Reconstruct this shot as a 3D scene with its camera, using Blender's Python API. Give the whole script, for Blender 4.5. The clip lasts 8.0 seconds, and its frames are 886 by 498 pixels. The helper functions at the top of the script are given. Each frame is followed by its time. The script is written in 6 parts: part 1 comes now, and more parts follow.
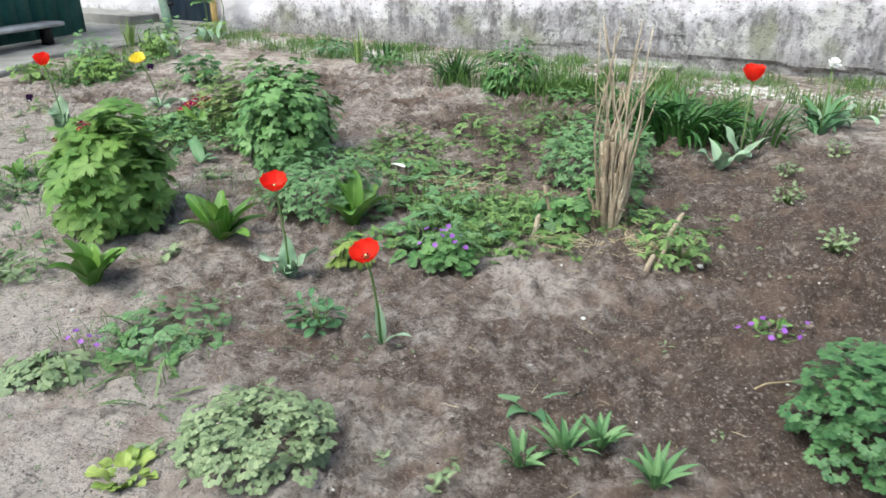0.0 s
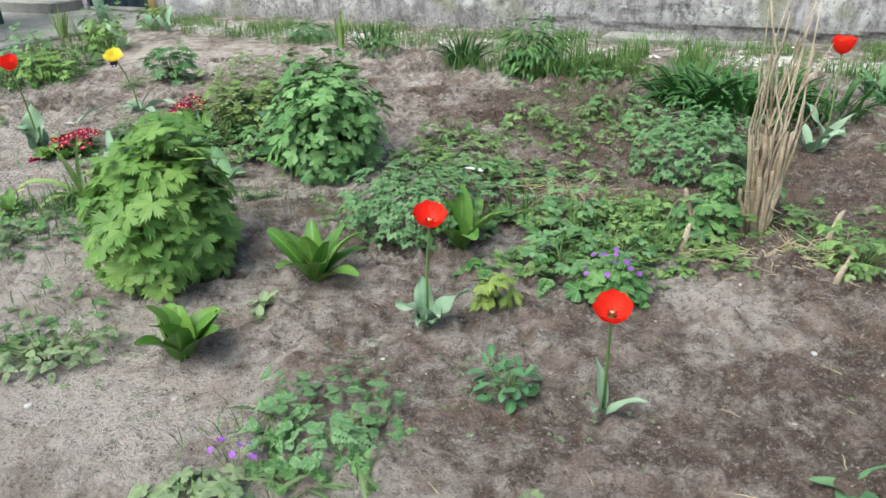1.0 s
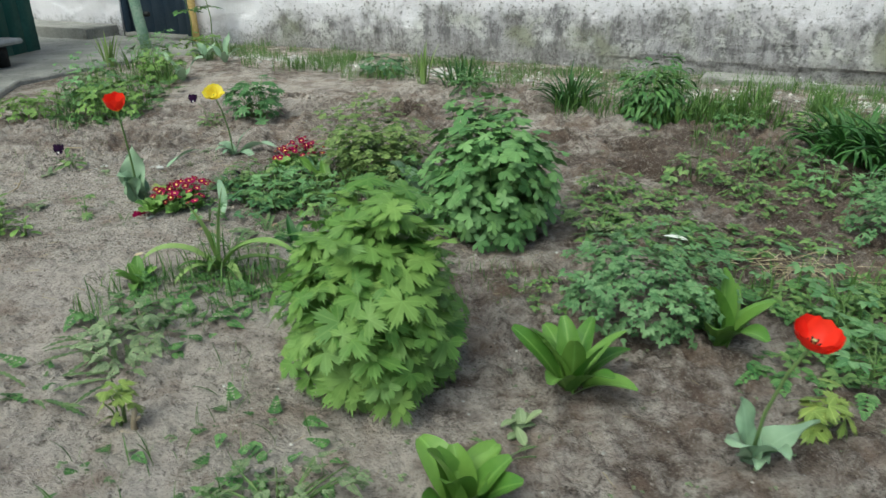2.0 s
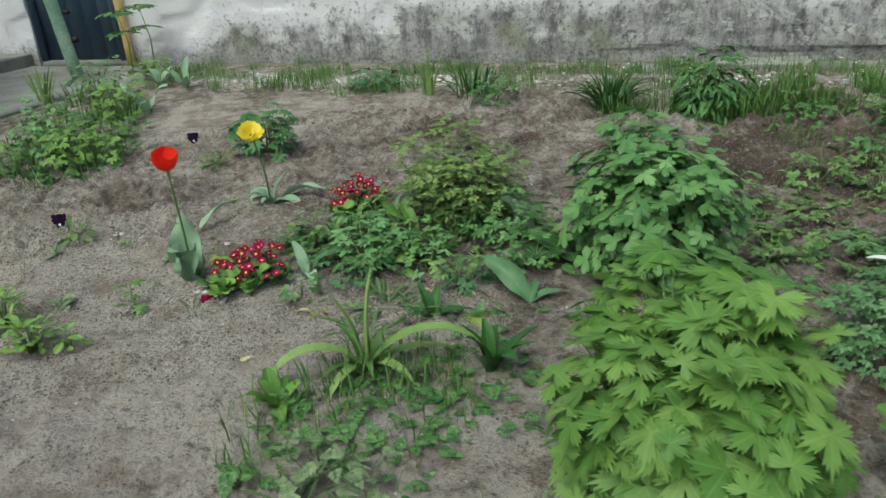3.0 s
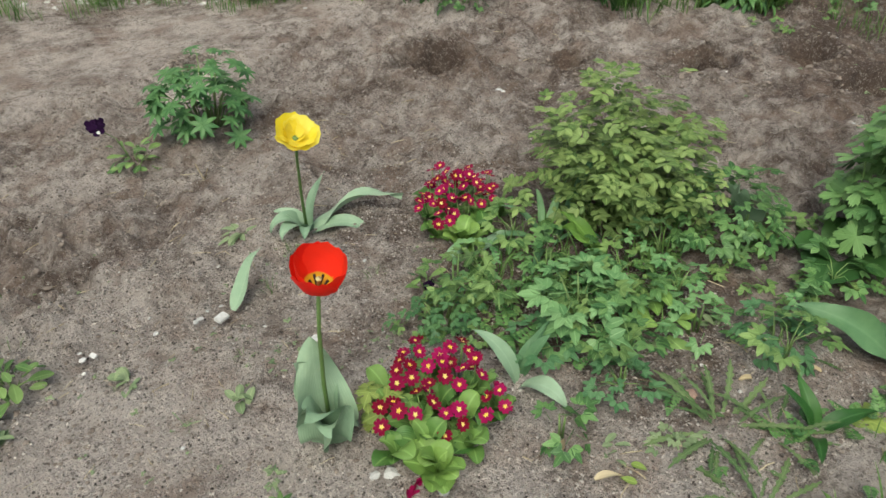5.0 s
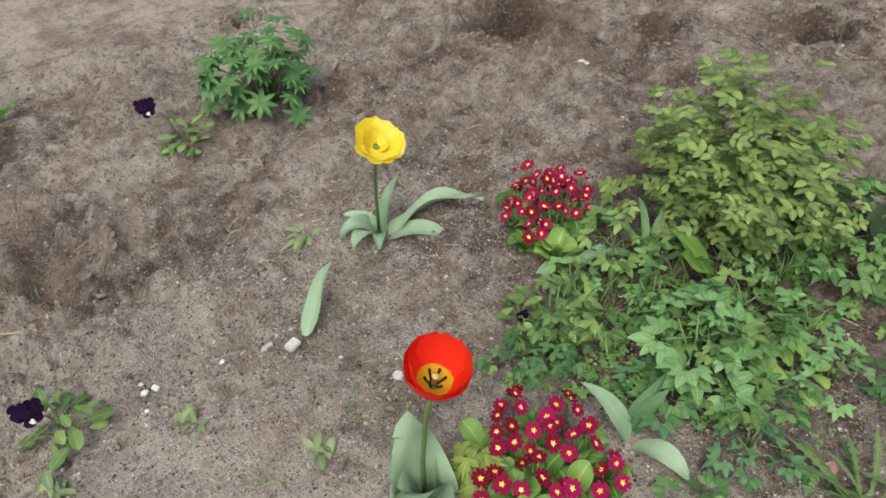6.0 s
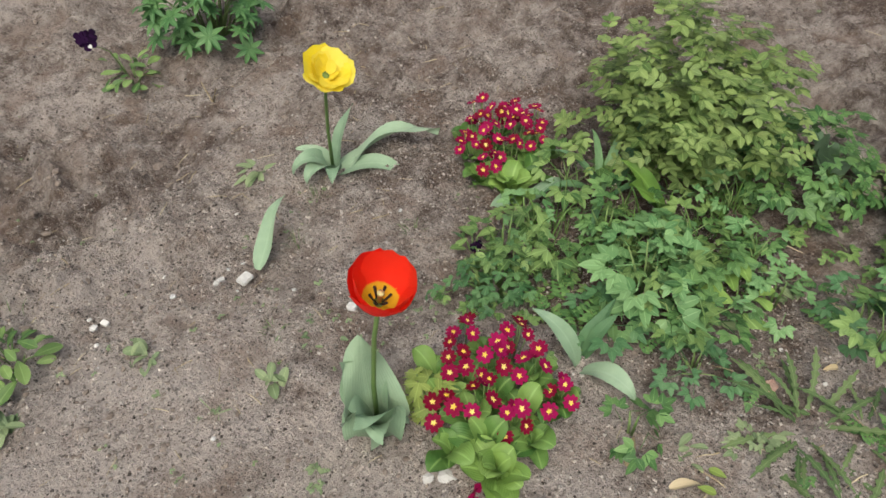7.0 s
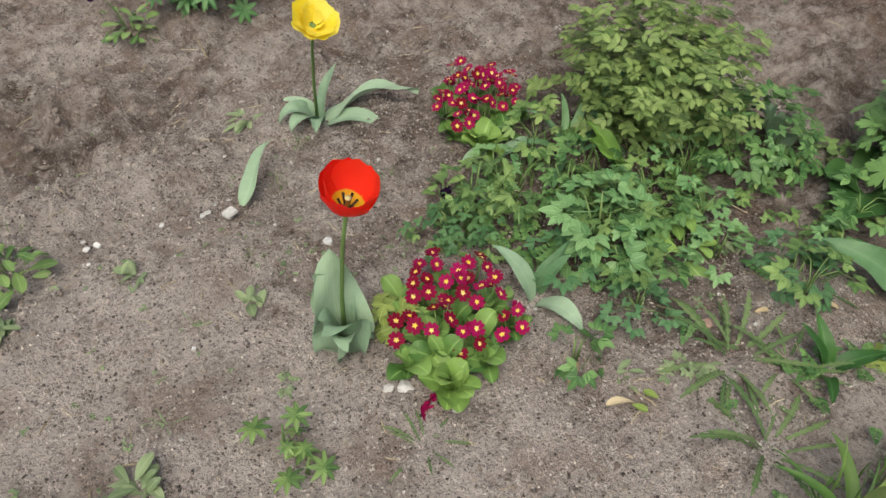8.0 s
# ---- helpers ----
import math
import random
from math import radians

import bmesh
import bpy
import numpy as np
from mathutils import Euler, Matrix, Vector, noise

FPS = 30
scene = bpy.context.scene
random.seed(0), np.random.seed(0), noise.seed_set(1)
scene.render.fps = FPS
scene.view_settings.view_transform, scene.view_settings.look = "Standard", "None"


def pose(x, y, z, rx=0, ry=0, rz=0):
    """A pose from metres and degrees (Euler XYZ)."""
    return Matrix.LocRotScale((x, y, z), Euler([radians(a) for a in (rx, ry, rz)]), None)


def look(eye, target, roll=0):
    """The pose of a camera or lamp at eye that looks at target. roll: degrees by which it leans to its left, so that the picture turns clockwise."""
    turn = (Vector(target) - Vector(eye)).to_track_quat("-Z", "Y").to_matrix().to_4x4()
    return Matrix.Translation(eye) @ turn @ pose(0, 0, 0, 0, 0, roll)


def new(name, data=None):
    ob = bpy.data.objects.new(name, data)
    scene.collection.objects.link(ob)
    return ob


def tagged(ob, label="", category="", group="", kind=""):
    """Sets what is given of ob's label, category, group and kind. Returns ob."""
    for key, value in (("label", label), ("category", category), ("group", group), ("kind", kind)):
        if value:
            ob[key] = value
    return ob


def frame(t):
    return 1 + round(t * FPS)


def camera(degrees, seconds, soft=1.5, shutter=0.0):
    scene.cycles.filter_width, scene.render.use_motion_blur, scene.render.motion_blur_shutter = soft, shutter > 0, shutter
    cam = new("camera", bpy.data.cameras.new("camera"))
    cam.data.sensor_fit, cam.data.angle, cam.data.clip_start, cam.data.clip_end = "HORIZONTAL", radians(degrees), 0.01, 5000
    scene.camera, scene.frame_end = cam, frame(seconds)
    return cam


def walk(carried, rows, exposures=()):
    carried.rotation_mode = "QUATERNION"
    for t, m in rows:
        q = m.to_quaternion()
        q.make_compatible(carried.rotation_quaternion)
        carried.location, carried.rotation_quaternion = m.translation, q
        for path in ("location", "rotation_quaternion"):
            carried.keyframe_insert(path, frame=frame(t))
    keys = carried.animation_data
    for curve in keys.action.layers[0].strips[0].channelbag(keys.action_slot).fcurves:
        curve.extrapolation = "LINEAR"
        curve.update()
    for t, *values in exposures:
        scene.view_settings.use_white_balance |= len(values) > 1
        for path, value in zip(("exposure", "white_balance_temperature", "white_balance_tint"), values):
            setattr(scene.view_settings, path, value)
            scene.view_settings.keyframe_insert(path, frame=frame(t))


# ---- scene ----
cam = camera(63.8, 8.0, shutter=0.12)
PATH = [
    (0, (0.128, -0.014, 1.253), (0.048, 1.811, 0.439), -0.7),
    (0.2, (-0.02, 0.115, 1.231), (-0.109, 1.933, 0.403), 0.7),
    (0.5, (-0.285, 0.247, 1.231), (-0.342, 2.064, 0.397), -0.5),
    (0.8, (-0.565, 0.425, 1.25), (-0.533, 2.227, 0.382), -3.4),
    (1, (-0.708, 0.539, 1.247), (-0.559, 2.328, 0.366), -1.8),
    (1.2, (-0.859, 0.689, 1.215), (-0.655, 2.477, 0.343), -3.0),
    (1.5, (-1.088, 0.877, 1.244), (-0.886, 2.661, 0.362), -1.8),
    (1.8, (-1.32, 1.066, 1.215), (-1.132, 2.885, 0.405), -0.7),
    (2, (-1.537, 1.182, 1.238), (-1.335, 2.998, 0.423), -0.4),
    (2.2, (-1.701, 1.304, 1.257), (-1.443, 3.113, 0.443), -1.4),
    (3.3, (-2.587, 2.215, 1.24), (-1.992, 3.935, 0.412), -2.2),
    (3.5, (-2.719, 2.363, 1.26), (-2.015, 4.041, 0.43), -1.7),
    (3.8, (-2.893, 2.641, 1.213), (-2.135, 4.275, 0.345), -3.0),
    (3.9, (-2.957, 2.745, 1.212), (-2.214, 4.373, 0.319), -3.6),
    (4, (-2.962, 2.87, 1.223), (-2.159, 4.435, 0.271), -3.6),
    (4.2, (-3.056, 3.085, 1.249), (-2.221, 4.616, 0.27), -3.7),
    (5.3, (-3.07, 3.901, 1.276), (-2.108, 5.16, 0.056), -2.1),
    (5.5, (-3.037, 3.994, 1.315), (-2.114, 5.285, 0.097), -2.9),
    (5.8, (-3.011, 4.055, 1.342), (-2.152, 5.357, 0.089), -2.8),
    (6, (-3.006, 4.084, 1.328), (-2.206, 5.335, -0.012), -3.1),
    (6.4, (-2.994, 4.112, 1.324), (-2.2, 5.279, -0.094), -0.8),
    (6.5, (-2.998, 4.098, 1.304), (-2.198, 5.254, -0.119), -0.4),
    (7, (-3.0, 4.04, 1.285), (-2.179, 5.164, -0.152), -1.2),
    (7.2, (-3.035, 3.995, 1.294), (-2.183, 5.023, -0.195), 2.6),
    (7.5, (-3.038, 3.913, 1.259), (-2.218, 4.956, -0.237), 2.4),
    (8, (-3.075, 3.856, 1.286), (-2.233, 4.959, -0.154), 2.1),
]
walk(cam, [(t, look(eye, target, roll)) for t, eye, target, roll in PATH],
     exposures=[(0.0, 0.74, 5950, 0), (1.0, 0.68, 5950, -2), (1.5, 0.60, 5950, -4), (2.0, 0.14, 6000, -9), (3.5, -0.12, 6000, -10), (4.2, 0.00, 6250, -7), (5.4, 0.19, 6450, 1), (8.0, 0.15, 6600, 5)])

# ---- light: a bright overcast spring sky ----
world = bpy.data.worlds.new("world")
scene.world = world
world.use_nodes = True
wn = world.node_tree.nodes
sky = wn.new("ShaderNodeTexSky")
sky.sky_type = "NISHITA"
sky.sun_disc = False
sky.sun_elevation, sky.sun_rotation = radians(59), radians(228)
sky.air_density, sky.dust_density, sky.ozone_density = 1.0, 6.0, 0.6
wn["Background"].inputs["Strength"].default_value = 0.13
world.node_tree.links.new(sky.outputs["Color"], wn["Background"].inputs["Color"])
sun = new("sun", bpy.data.lights.new("sun", "SUN"))
sun.data.energy, sun.data.angle, sun.data.color = 1.75, radians(45), (1.0, 0.96, 0.9)
sun.matrix_world = look((-2.2, -2.0, 5.0), (0, 0, 0))

RNG = random.Random(7)


def uni(a, b):
    return RNG.uniform(a, b)


# ---- materials ----
def material(name):
    m = bpy.data.materials.new(name)
    m.use_nodes = True
    return m, m.node_tree.nodes, m.node_tree.links, m.node_tree.nodes["Principled BSDF"]


def mixcol(nodes, links, fac, a, b, blend="MIX"):
    n = nodes.new("ShaderNodeMix")
    n.data_type, n.blend_type = "RGBA", blend
    for sock, v in ((n.inputs["Factor"], fac), (n.inputs["A"], a), (n.inputs["B"], b)):
        if hasattr(v, "links"):
            links.new(v, sock)
        elif isinstance(v, (tuple, list)):
            sock.default_value = (*v[:3], 1.0)
        else:
            sock.default_value = v
    return n.outputs["Result"]


def noise_tex(nodes, links, vec, scale, detail=4.0, rough=0.55, out="Fac"):
    n = nodes.new("ShaderNodeTexNoise")
    n.inputs["Scale"].default_value, n.inputs["Detail"].default_value, n.inputs["Roughness"].default_value = scale, detail, rough
    if vec is not None:
        links.new(vec, n.inputs["Vector"])
    return n.outputs[out]


def ramp(nodes, links, fac, lo, hi):
    n = nodes.new("ShaderNodeMapRange")
    n.interpolation_type = "SMOOTHSTEP"
    n.inputs["From Min"].default_value, n.inputs["From Max"].default_value = lo, hi
    links.new(fac, n.inputs["Value"])
    return n.outputs["Result"]


def calc(nodes, links, op, a, b=0.0):
    n = nodes.new("ShaderNodeMath")
    n.operation = op
    for sock, v in ((n.inputs[0], a), (n.inputs[1], b)):
        if hasattr(v, "links"):
            links.new(v, sock)
        else:
            sock.default_value = v
    return n.outputs["Value"]


def bump(nodes, links, bsdf, height, strength, distance):
    n = nodes.new("ShaderNodeBump")
    n.inputs["Strength"].default_value, n.inputs["Distance"].default_value = strength, distance
    links.new(height, n.inputs["Height"])
    links.new(n.outputs["Normal"], bsdf.inputs["Normal"])
    return n.outputs["Normal"]


def leaf_mat(name, col, col2, rib=0.35, veins=0.0, rough=0.5, trans=0.11, tip=None):
    """Leaf or petal: colour varies from leaf to leaf and in blotches, the midrib is paler, light shines through.
    tip: a second colour (r, g, b) with the stretch of the leaf's length where it takes over."""
    m, nodes, links, bsdf = material(name)
    info, geo, tex = nodes.new("ShaderNodeObjectInfo"), nodes.new("ShaderNodeNewGeometry"), nodes.new("ShaderNodeTexCoord")
    sep = nodes.new("ShaderNodeSeparateXYZ")
    links.new(tex.outputs["UV"], sep.inputs["Vector"])
    rnd = calc(nodes, links, "FRACT", calc(nodes, links, "ADD", info.outputs["Random"], geo.outputs["Random Per Island"]))
    blot = noise_tex(nodes, links, geo.outputs["Position"], 38.0, 3.0)
    fac = calc(nodes, links, "ADD", calc(nodes, links, "MULTIPLY", rnd, 0.95), calc(nodes, links, "MULTIPLY", calc(nodes, links, "SUBTRACT", blot, 0.45), 0.8))
    base = mixcol(nodes, links, fac, col, col2)
    across = calc(nodes, links, "ABSOLUTE", calc(nodes, links, "SUBTRACT", sep.outputs["X"], 0.5))
    if tip:
        base = mixcol(nodes, links, ramp(nodes, links, sep.outputs["Y"], tip[1], tip[2]), base, tip[0])
    if rib:
        line = ramp(nodes, links, across, 0.07, 0.015)
        pale = tuple(min(1.0, c * 1.5 + 0.05) for c in col2)
        base = mixcol(nodes, links, calc(nodes, links, "MULTIPLY", line, rib), base, pale)
    links.new(base, bsdf.inputs["Base Color"])
    bsdf.inputs["Roughness"].default_value = rough
    bsdf.inputs["Specular IOR Level"].default_value = 0.32 if rough < 0.65 else 0.1
    height = blot
    if veins:
        height = calc(nodes, links, "ADD", blot, calc(nodes, links, "MULTIPLY", calc(nodes, links, "SINE", calc(nodes, links, "MULTIPLY", across, veins)), 0.12))
    nrm = bump(nodes, links, bsdf, height, 0.35, 0.003)
    tr = nodes.new("ShaderNodeBsdfTranslucent")
    links.new(base, tr.inputs["Color"])
    links.new(nrm, tr.inputs["Normal"])
    mx = nodes.new("ShaderNodeMixShader")
    mx.inputs["Fac"].default_value = trans
    links.new(bsdf.outputs["BSDF"], mx.inputs[1])
    links.new(tr.outputs["BSDF"], mx.inputs[2])
    links.new(mx.outputs["Shader"], nodes["Material Output"].inputs["Surface"])
    return m


def rough_mat(name, col, col2, scale, fine, rough=0.9, depth=0.01, strength=0.6, spots=None):
    """Stone, soil, wood or paint: two colours mixed at a coarse and a fine scale, with fine relief."""
    m, nodes, links, bsdf = material(name)
    geo, info = nodes.new("ShaderNodeNewGeometry"), nodes.new("ShaderNodeObjectInfo")
    pos = geo.outputs["Position"]
    a, b = noise_tex(nodes, links, pos, scale), noise_tex(nodes, links, pos, fine, 6.0, 0.65)
    r = calc(nodes, links, "MULTIPLY", calc(nodes, links, "FRACT", calc(nodes, links, "ADD", info.outputs["Random"], geo.outputs["Random Per Island"])), 0.8)
    f = calc(nodes, links, "ADD", ramp(nodes, links, calc(nodes, links, "ADD", calc(nodes, links, "MULTIPLY", a, 0.6), calc(nodes, links, "MULTIPLY", b, 0.4)), 0.38, 0.62), calc(nodes, links, "SUBTRACT", r, 0.4))
    base = mixcol(nodes, links, f, col, col2)
    if spots:
        base = mixcol(nodes, links, ramp(nodes, links, noise_tex(nodes, links, pos, spots[1], 5.0, 0.7), spots[2], spots[3]), base, spots[0])
    links.new(base, bsdf.inputs["Base Color"])
    bsdf.inputs["Roughness"].default_value = rough
    bsdf.inputs["Specular IOR Level"].default_value = 0.25
    bump(nodes, links, bsdf, b, strength, depth)
    return m


def soil_mat():
    """Garden soil: dry pale crust where the attribute "dry" is high, dark crumbly earth elsewhere. Low values also
    paint shade into the dug holes.
    """
    m, nodes, links, bsdf = material("soil")
    geo = nodes.new("ShaderNodeNewGeometry")
    pos = geo.outputs["Position"]
    att = nodes.new("ShaderNodeAttribute")
    att.attribute_name = "dry"
    big, mid = noise_tex(nodes, links, pos, 2.3, 5.0, 0.6), noise_tex(nodes, links, pos, 14.0, 6.0, 0.65)
    fine, grit = noise_tex(nodes, links, pos, 70.0, 6.0, 0.7), noise_tex(nodes, links, pos, 260.0, 3.0, 0.6)
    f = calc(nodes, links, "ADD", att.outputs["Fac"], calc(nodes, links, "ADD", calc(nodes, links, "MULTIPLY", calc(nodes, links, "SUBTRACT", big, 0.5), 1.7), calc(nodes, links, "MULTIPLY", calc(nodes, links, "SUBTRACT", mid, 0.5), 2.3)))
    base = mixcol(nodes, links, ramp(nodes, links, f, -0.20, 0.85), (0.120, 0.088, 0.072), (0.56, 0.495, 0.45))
    # damp blotches, crumbs in drifts, pale grains and dark pits
    damp = noise_tex(nodes, links, pos, 3.3, 6.0, 0.62)
    base = mixcol(nodes, links, calc(nodes, links, "MULTIPLY", ramp(nodes, links, damp, 0.50, 0.64), 0.5), base, (0.175, 0.132, 0.108))
    drift = ramp(nodes, links, noise_tex(nodes, links, pos, 7.5, 5.0, 0.65), 0.40, 0.62)
    clump = noise_tex(nodes, links, pos, 27.0, 9.0, 0.78)
    base = mixcol(nodes, links, calc(nodes, links, "MULTIPLY", ramp(nodes, links, clump, 0.53, 0.63), calc(nodes, links, "ADD", 0.25, calc(nodes, links, "MULTIPLY", drift, 0.5))), base, (0.070, 0.053, 0.044))
    base = mixcol(nodes, links, calc(nodes, links, "MULTIPLY", ramp(nodes, links, clump, 0.44, 0.34), 0.45), base, (0.52, 0.465, 0.42))
    base = mixcol(nodes, links, calc(nodes, links, "MULTIPLY", ramp(nodes, links, fine, 0.55, 0.60), calc(nodes, links, "ADD", 0.2, calc(nodes, links, "MULTIPLY", drift, 0.5))), base, (0.055, 0.043, 0.037))
    base = mixcol(nodes, links, calc(nodes, links, "MULTIPLY", ramp(nodes, links, fine, 0.43, 0.37), 0.5), base, (0.50, 0.45, 0.41))
    peck = noise_tex(nodes, links, pos, 125.0, 5.0, 0.7)
    base = mixcol(nodes, links, calc(nodes, links, "MULTIPLY", ramp(nodes, links, peck, 0.57, 0.62), 0.45), base, (0.060, 0.048, 0.041))
    base = mixcol(nodes, links, calc(nodes, links, "MULTIPLY", ramp(nodes, links, peck, 0.42, 0.37), 0.4), base, (0.58, 0.53, 0.48))
    base = mixcol(nodes, links, calc(nodes, links, "MULTIPLY", ramp(nodes, links, noise_tex(nodes, links, pos, 5.5, 4.0, 0.6), 0.48, 0.66), 0.45), base, (0.26, 0.182, 0.140))
    links.new(base, bsdf.inputs["Base Color"])
    bsdf.inputs["Roughness"].default_value = 0.95
    bsdf.inputs["Specular IOR Level"].default_value = 0.15
    h = calc(nodes, links, "ADD", calc(nodes, links, "ADD", mid, calc(nodes, links, "MULTIPLY", fine, 0.55)), calc(nodes, links, "MULTIPLY", grit, 0.2))
    bump(nodes, links, bsdf, h, 1.0, 0.05)
    return m


def plaster_mat():
    """White lime plaster, blotched grey-black and green by damp in its lower half metre, flaked along the ragged upper edge."""
    m, nodes, links, bsdf = material("damp_plaster")
    tex = nodes.new("ShaderNodeTexCoord")
    sep = nodes.new("ShaderNodeSeparateXYZ")
    pos = tex.outputs["Object"]
    links.new(pos, sep.inputs["Vector"])
    broad, ragged = noise_tex(nodes, links, pos, 1.3, 3.0, 0.5), noise_tex(nodes, links, pos, 6.0, 8.0, 0.7)
    speck, fine = noise_tex(nodes, links, pos, 34.0, 6.0, 0.75), noise_tex(nodes, links, pos, 90.0, 4.0, 0.6)
    reach = calc(nodes, links, "ADD", -0.14, calc(nodes, links, "ADD", calc(nodes, links, "MULTIPLY", broad, 0.72), calc(nodes, links, "MULTIPLY", ragged, 0.62)))
    reach = calc(nodes, links, "ADD", reach, calc(nodes, links, "MULTIPLY", ramp(nodes, links, sep.outputs["X"], 3.2, -0.5), 0.15))
    reach = calc(nodes, links, "SUBTRACT", reach, calc(nodes, links, "MULTIPLY", ramp(nodes, links, sep.outputs["X"], 4.5, 5.3), 0.45))
    damp = ramp(nodes, links, calc(nodes, links, "SUBTRACT", reach, sep.outputs["Z"]), -0.05, 0.20)
    clean = mixcol(nodes, links, speck, (0.73, 0.70, 0.75), (0.82, 0.79, 0.84))
    flow = nodes.new("ShaderNodeMapping")
    flow.inputs["Scale"].default_value = (1.0, 1.0, 0.35)
    links.new(pos, flow.inputs["Vector"])
    streak = noise_tex(nodes, links, flow.outputs["Vector"], 7.0, 9.0, 0.72)
    grey = mixcol(nodes, links, ramp(nodes, links, streak, 0.38, 0.60), (0.150, 0.142, 0.148), (0.430, 0.410, 0.430))
    grey = mixcol(nodes, links, calc(nodes, links, "MULTIPLY", ramp(nodes, links, speck, 0.52, 0.68), 0.55), grey, (0.090, 0.085, 0.088))
    patch = ramp(nodes, links, noise_tex(nodes, links, pos, 2.9, 9.0, 0.78), 0.49, 0.58)
    grey = mixcol(nodes, links, calc(nodes, links, "MULTIPLY", patch, 0.7), grey, (0.66, 0.65, 0.64))
    moss = ramp(nodes, links, noise_tex(nodes, links, pos, 1.9, 6.0, 0.6), 0.5, 0.68)
    grey = mixcol(nodes, links, calc(nodes, links, "MULTIPLY", moss, 0.75), grey, (0.235, 0.245, 0.165))
    black = ramp(nodes, links, noise_tex(nodes, links, pos, 24.0, 6.0, 0.75), 0.55, 0.61)
    edge = calc(nodes, links, "MULTIPLY", black, ramp(nodes, links, calc(nodes, links, "SUBTRACT", reach, sep.outputs["Z"]), -0.20, 0.0))
    base = mixcol(nodes, links, damp, clean, grey)
    foot = ramp(nodes, links, calc(nodes, links, "SUBTRACT", calc(nodes, links, "MULTIPLY", ragged, 0.5), sep.outputs["Z"]), -0.04, 0.12)
    base = mixcol(nodes, links, calc(nodes, links, "MULTIPLY", foot, 0.62), base, mixcol(nodes, links, ramp(nodes, links, speck, 0.36, 0.62), (0.085, 0.078, 0.074), (0.36, 0.345, 0.335)))
    base = mixcol(nodes, links, calc(nodes, links, "MULTIPLY", edge, 0.7), base, (0.10, 0.095, 0.09))
    links.new(base, bsdf.inputs["Base Color"])
    bsdf.inputs["Roughness"].default_value = 0.92
    bsdf.inputs["Specular IOR Level"].default_value = 0.2
    bump(nodes, links, bsdf, calc(nodes, links, "ADD", calc(nodes, links, "MULTIPLY", ragged, 0.8), calc(nodes, links, "ADD", calc(nodes, links, "MULTIPLY", speck, 0.5), calc(nodes, links, "MULTIPLY", fine, 0.2))), 0.7, 0.03)
    return m


SOIL, PLASTER = soil_mat(), plaster_mat()
GRAIN = rough_mat("pale_and_dark_grain", (0.042, 0.033, 0.028), (0.46, 0.415, 0.375), 60, 200, depth=0.002)
STONE = rough_mat("pale_stone", (0.27, 0.255, 0.235), (0.50, 0.48, 0.455), 9, 60, depth=0.004)
MORTAR = rough_mat("pale_mortar_bits", (0.33, 0.315, 0.295), (0.64, 0.62, 0.59), 12, 70, depth=0.004)
CLOD = rough_mat("earth_clod", (0.145, 0.116, 0.098), (0.225, 0.186, 0.158), 30, 80, depth=0.004)
CONCRETE = rough_mat("worn_concrete", (0.20, 0.195, 0.185), (0.33, 0.32, 0.30), 3, 45, depth=0.006, spots=((0.16, 0.155, 0.14), 9, 0.58, 0.68))
DRYWOOD = rough_mat("dry_cane", (0.27, 0.215, 0.150), (0.50, 0.425, 0.32), 12, 90, rough=0.75, depth=0.003)
STRAW = rough_mat("straw", (0.34, 0.27, 0.16), (0.56, 0.48, 0.33), 14, 90, rough=0.8, depth=0.002)
BARK = rough_mat("old_bark", (0.15, 0.11, 0.075), (0.34, 0.27, 0.19), 14, 80, depth=0.005)
BLUEDOOR = rough_mat("blue_grey_paint", (0.050, 0.085, 0.135), (0.085, 0.125, 0.18), 2, 40, rough=0.5, depth=0.002, strength=0.3)
OCHRE = rough_mat("ochre_paint", (0.42, 0.28, 0.08), (0.62, 0.46, 0.2), 7, 50, rough=0.6, depth=0.003)
GREENPAINT = rough_mat("dark_green_paint", (0.022, 0.090, 0.080), (0.050, 0.140, 0.125), 3, 40, rough=0.45, depth=0.002, strength=0.3)
PALEGREEN = rough_mat("faded_green_paint", (0.20, 0.33, 0.24), (0.36, 0.46, 0.36), 5, 40, rough=0.6, depth=0.002, strength=0.4)
PLANK = rough_mat("grey_weathered_plank", (0.30, 0.31, 0.33), (0.48, 0.49, 0.51), 5, 50, depth=0.003)
BLACK = rough_mat("black_iron", (0.012, 0.012, 0.013), (0.03, 0.03, 0.03), 9, 60, rough=0.6, depth=0.002)

DELPH_A = leaf_mat("fresh_yellow_green_leaf", (0.100, 0.215, 0.042), (0.235, 0.370, 0.092), trans=0.30, rib=0.15)
DELPH_B = leaf_mat("mid_green_leaf", (0.068, 0.165, 0.048), (0.185, 0.330, 0.108), rib=0.15)
MOUND = leaf_mat("sage_green_leaf", (0.070, 0.165, 0.060), (0.175, 0.295, 0.125))
DARKLEAF = leaf_mat("dark_green_leaf", (0.030, 0.089, 0.024), (0.064, 0.145, 0.034))
PEONY = leaf_mat("olive_bronze_leaf", (0.066, 0.122, 0.028), (0.235, 0.320, 0.100))
ELDER = leaf_mat("soft_green_leaf", (0.030, 0.092, 0.025), (0.150, 0.275, 0.086))
TULIPLEAF = leaf_mat("blue_green_waxy_leaf", (0.200, 0.310, 0.195), (0.340, 0.465, 0.310), rib=0.10, veins=160, rough=0.42)
LILYLEAF = leaf_mat("glossy_green_leaf", (0.080, 0.185, 0.030), (0.165, 0.290, 0.058), veins=120, rough=0.36)
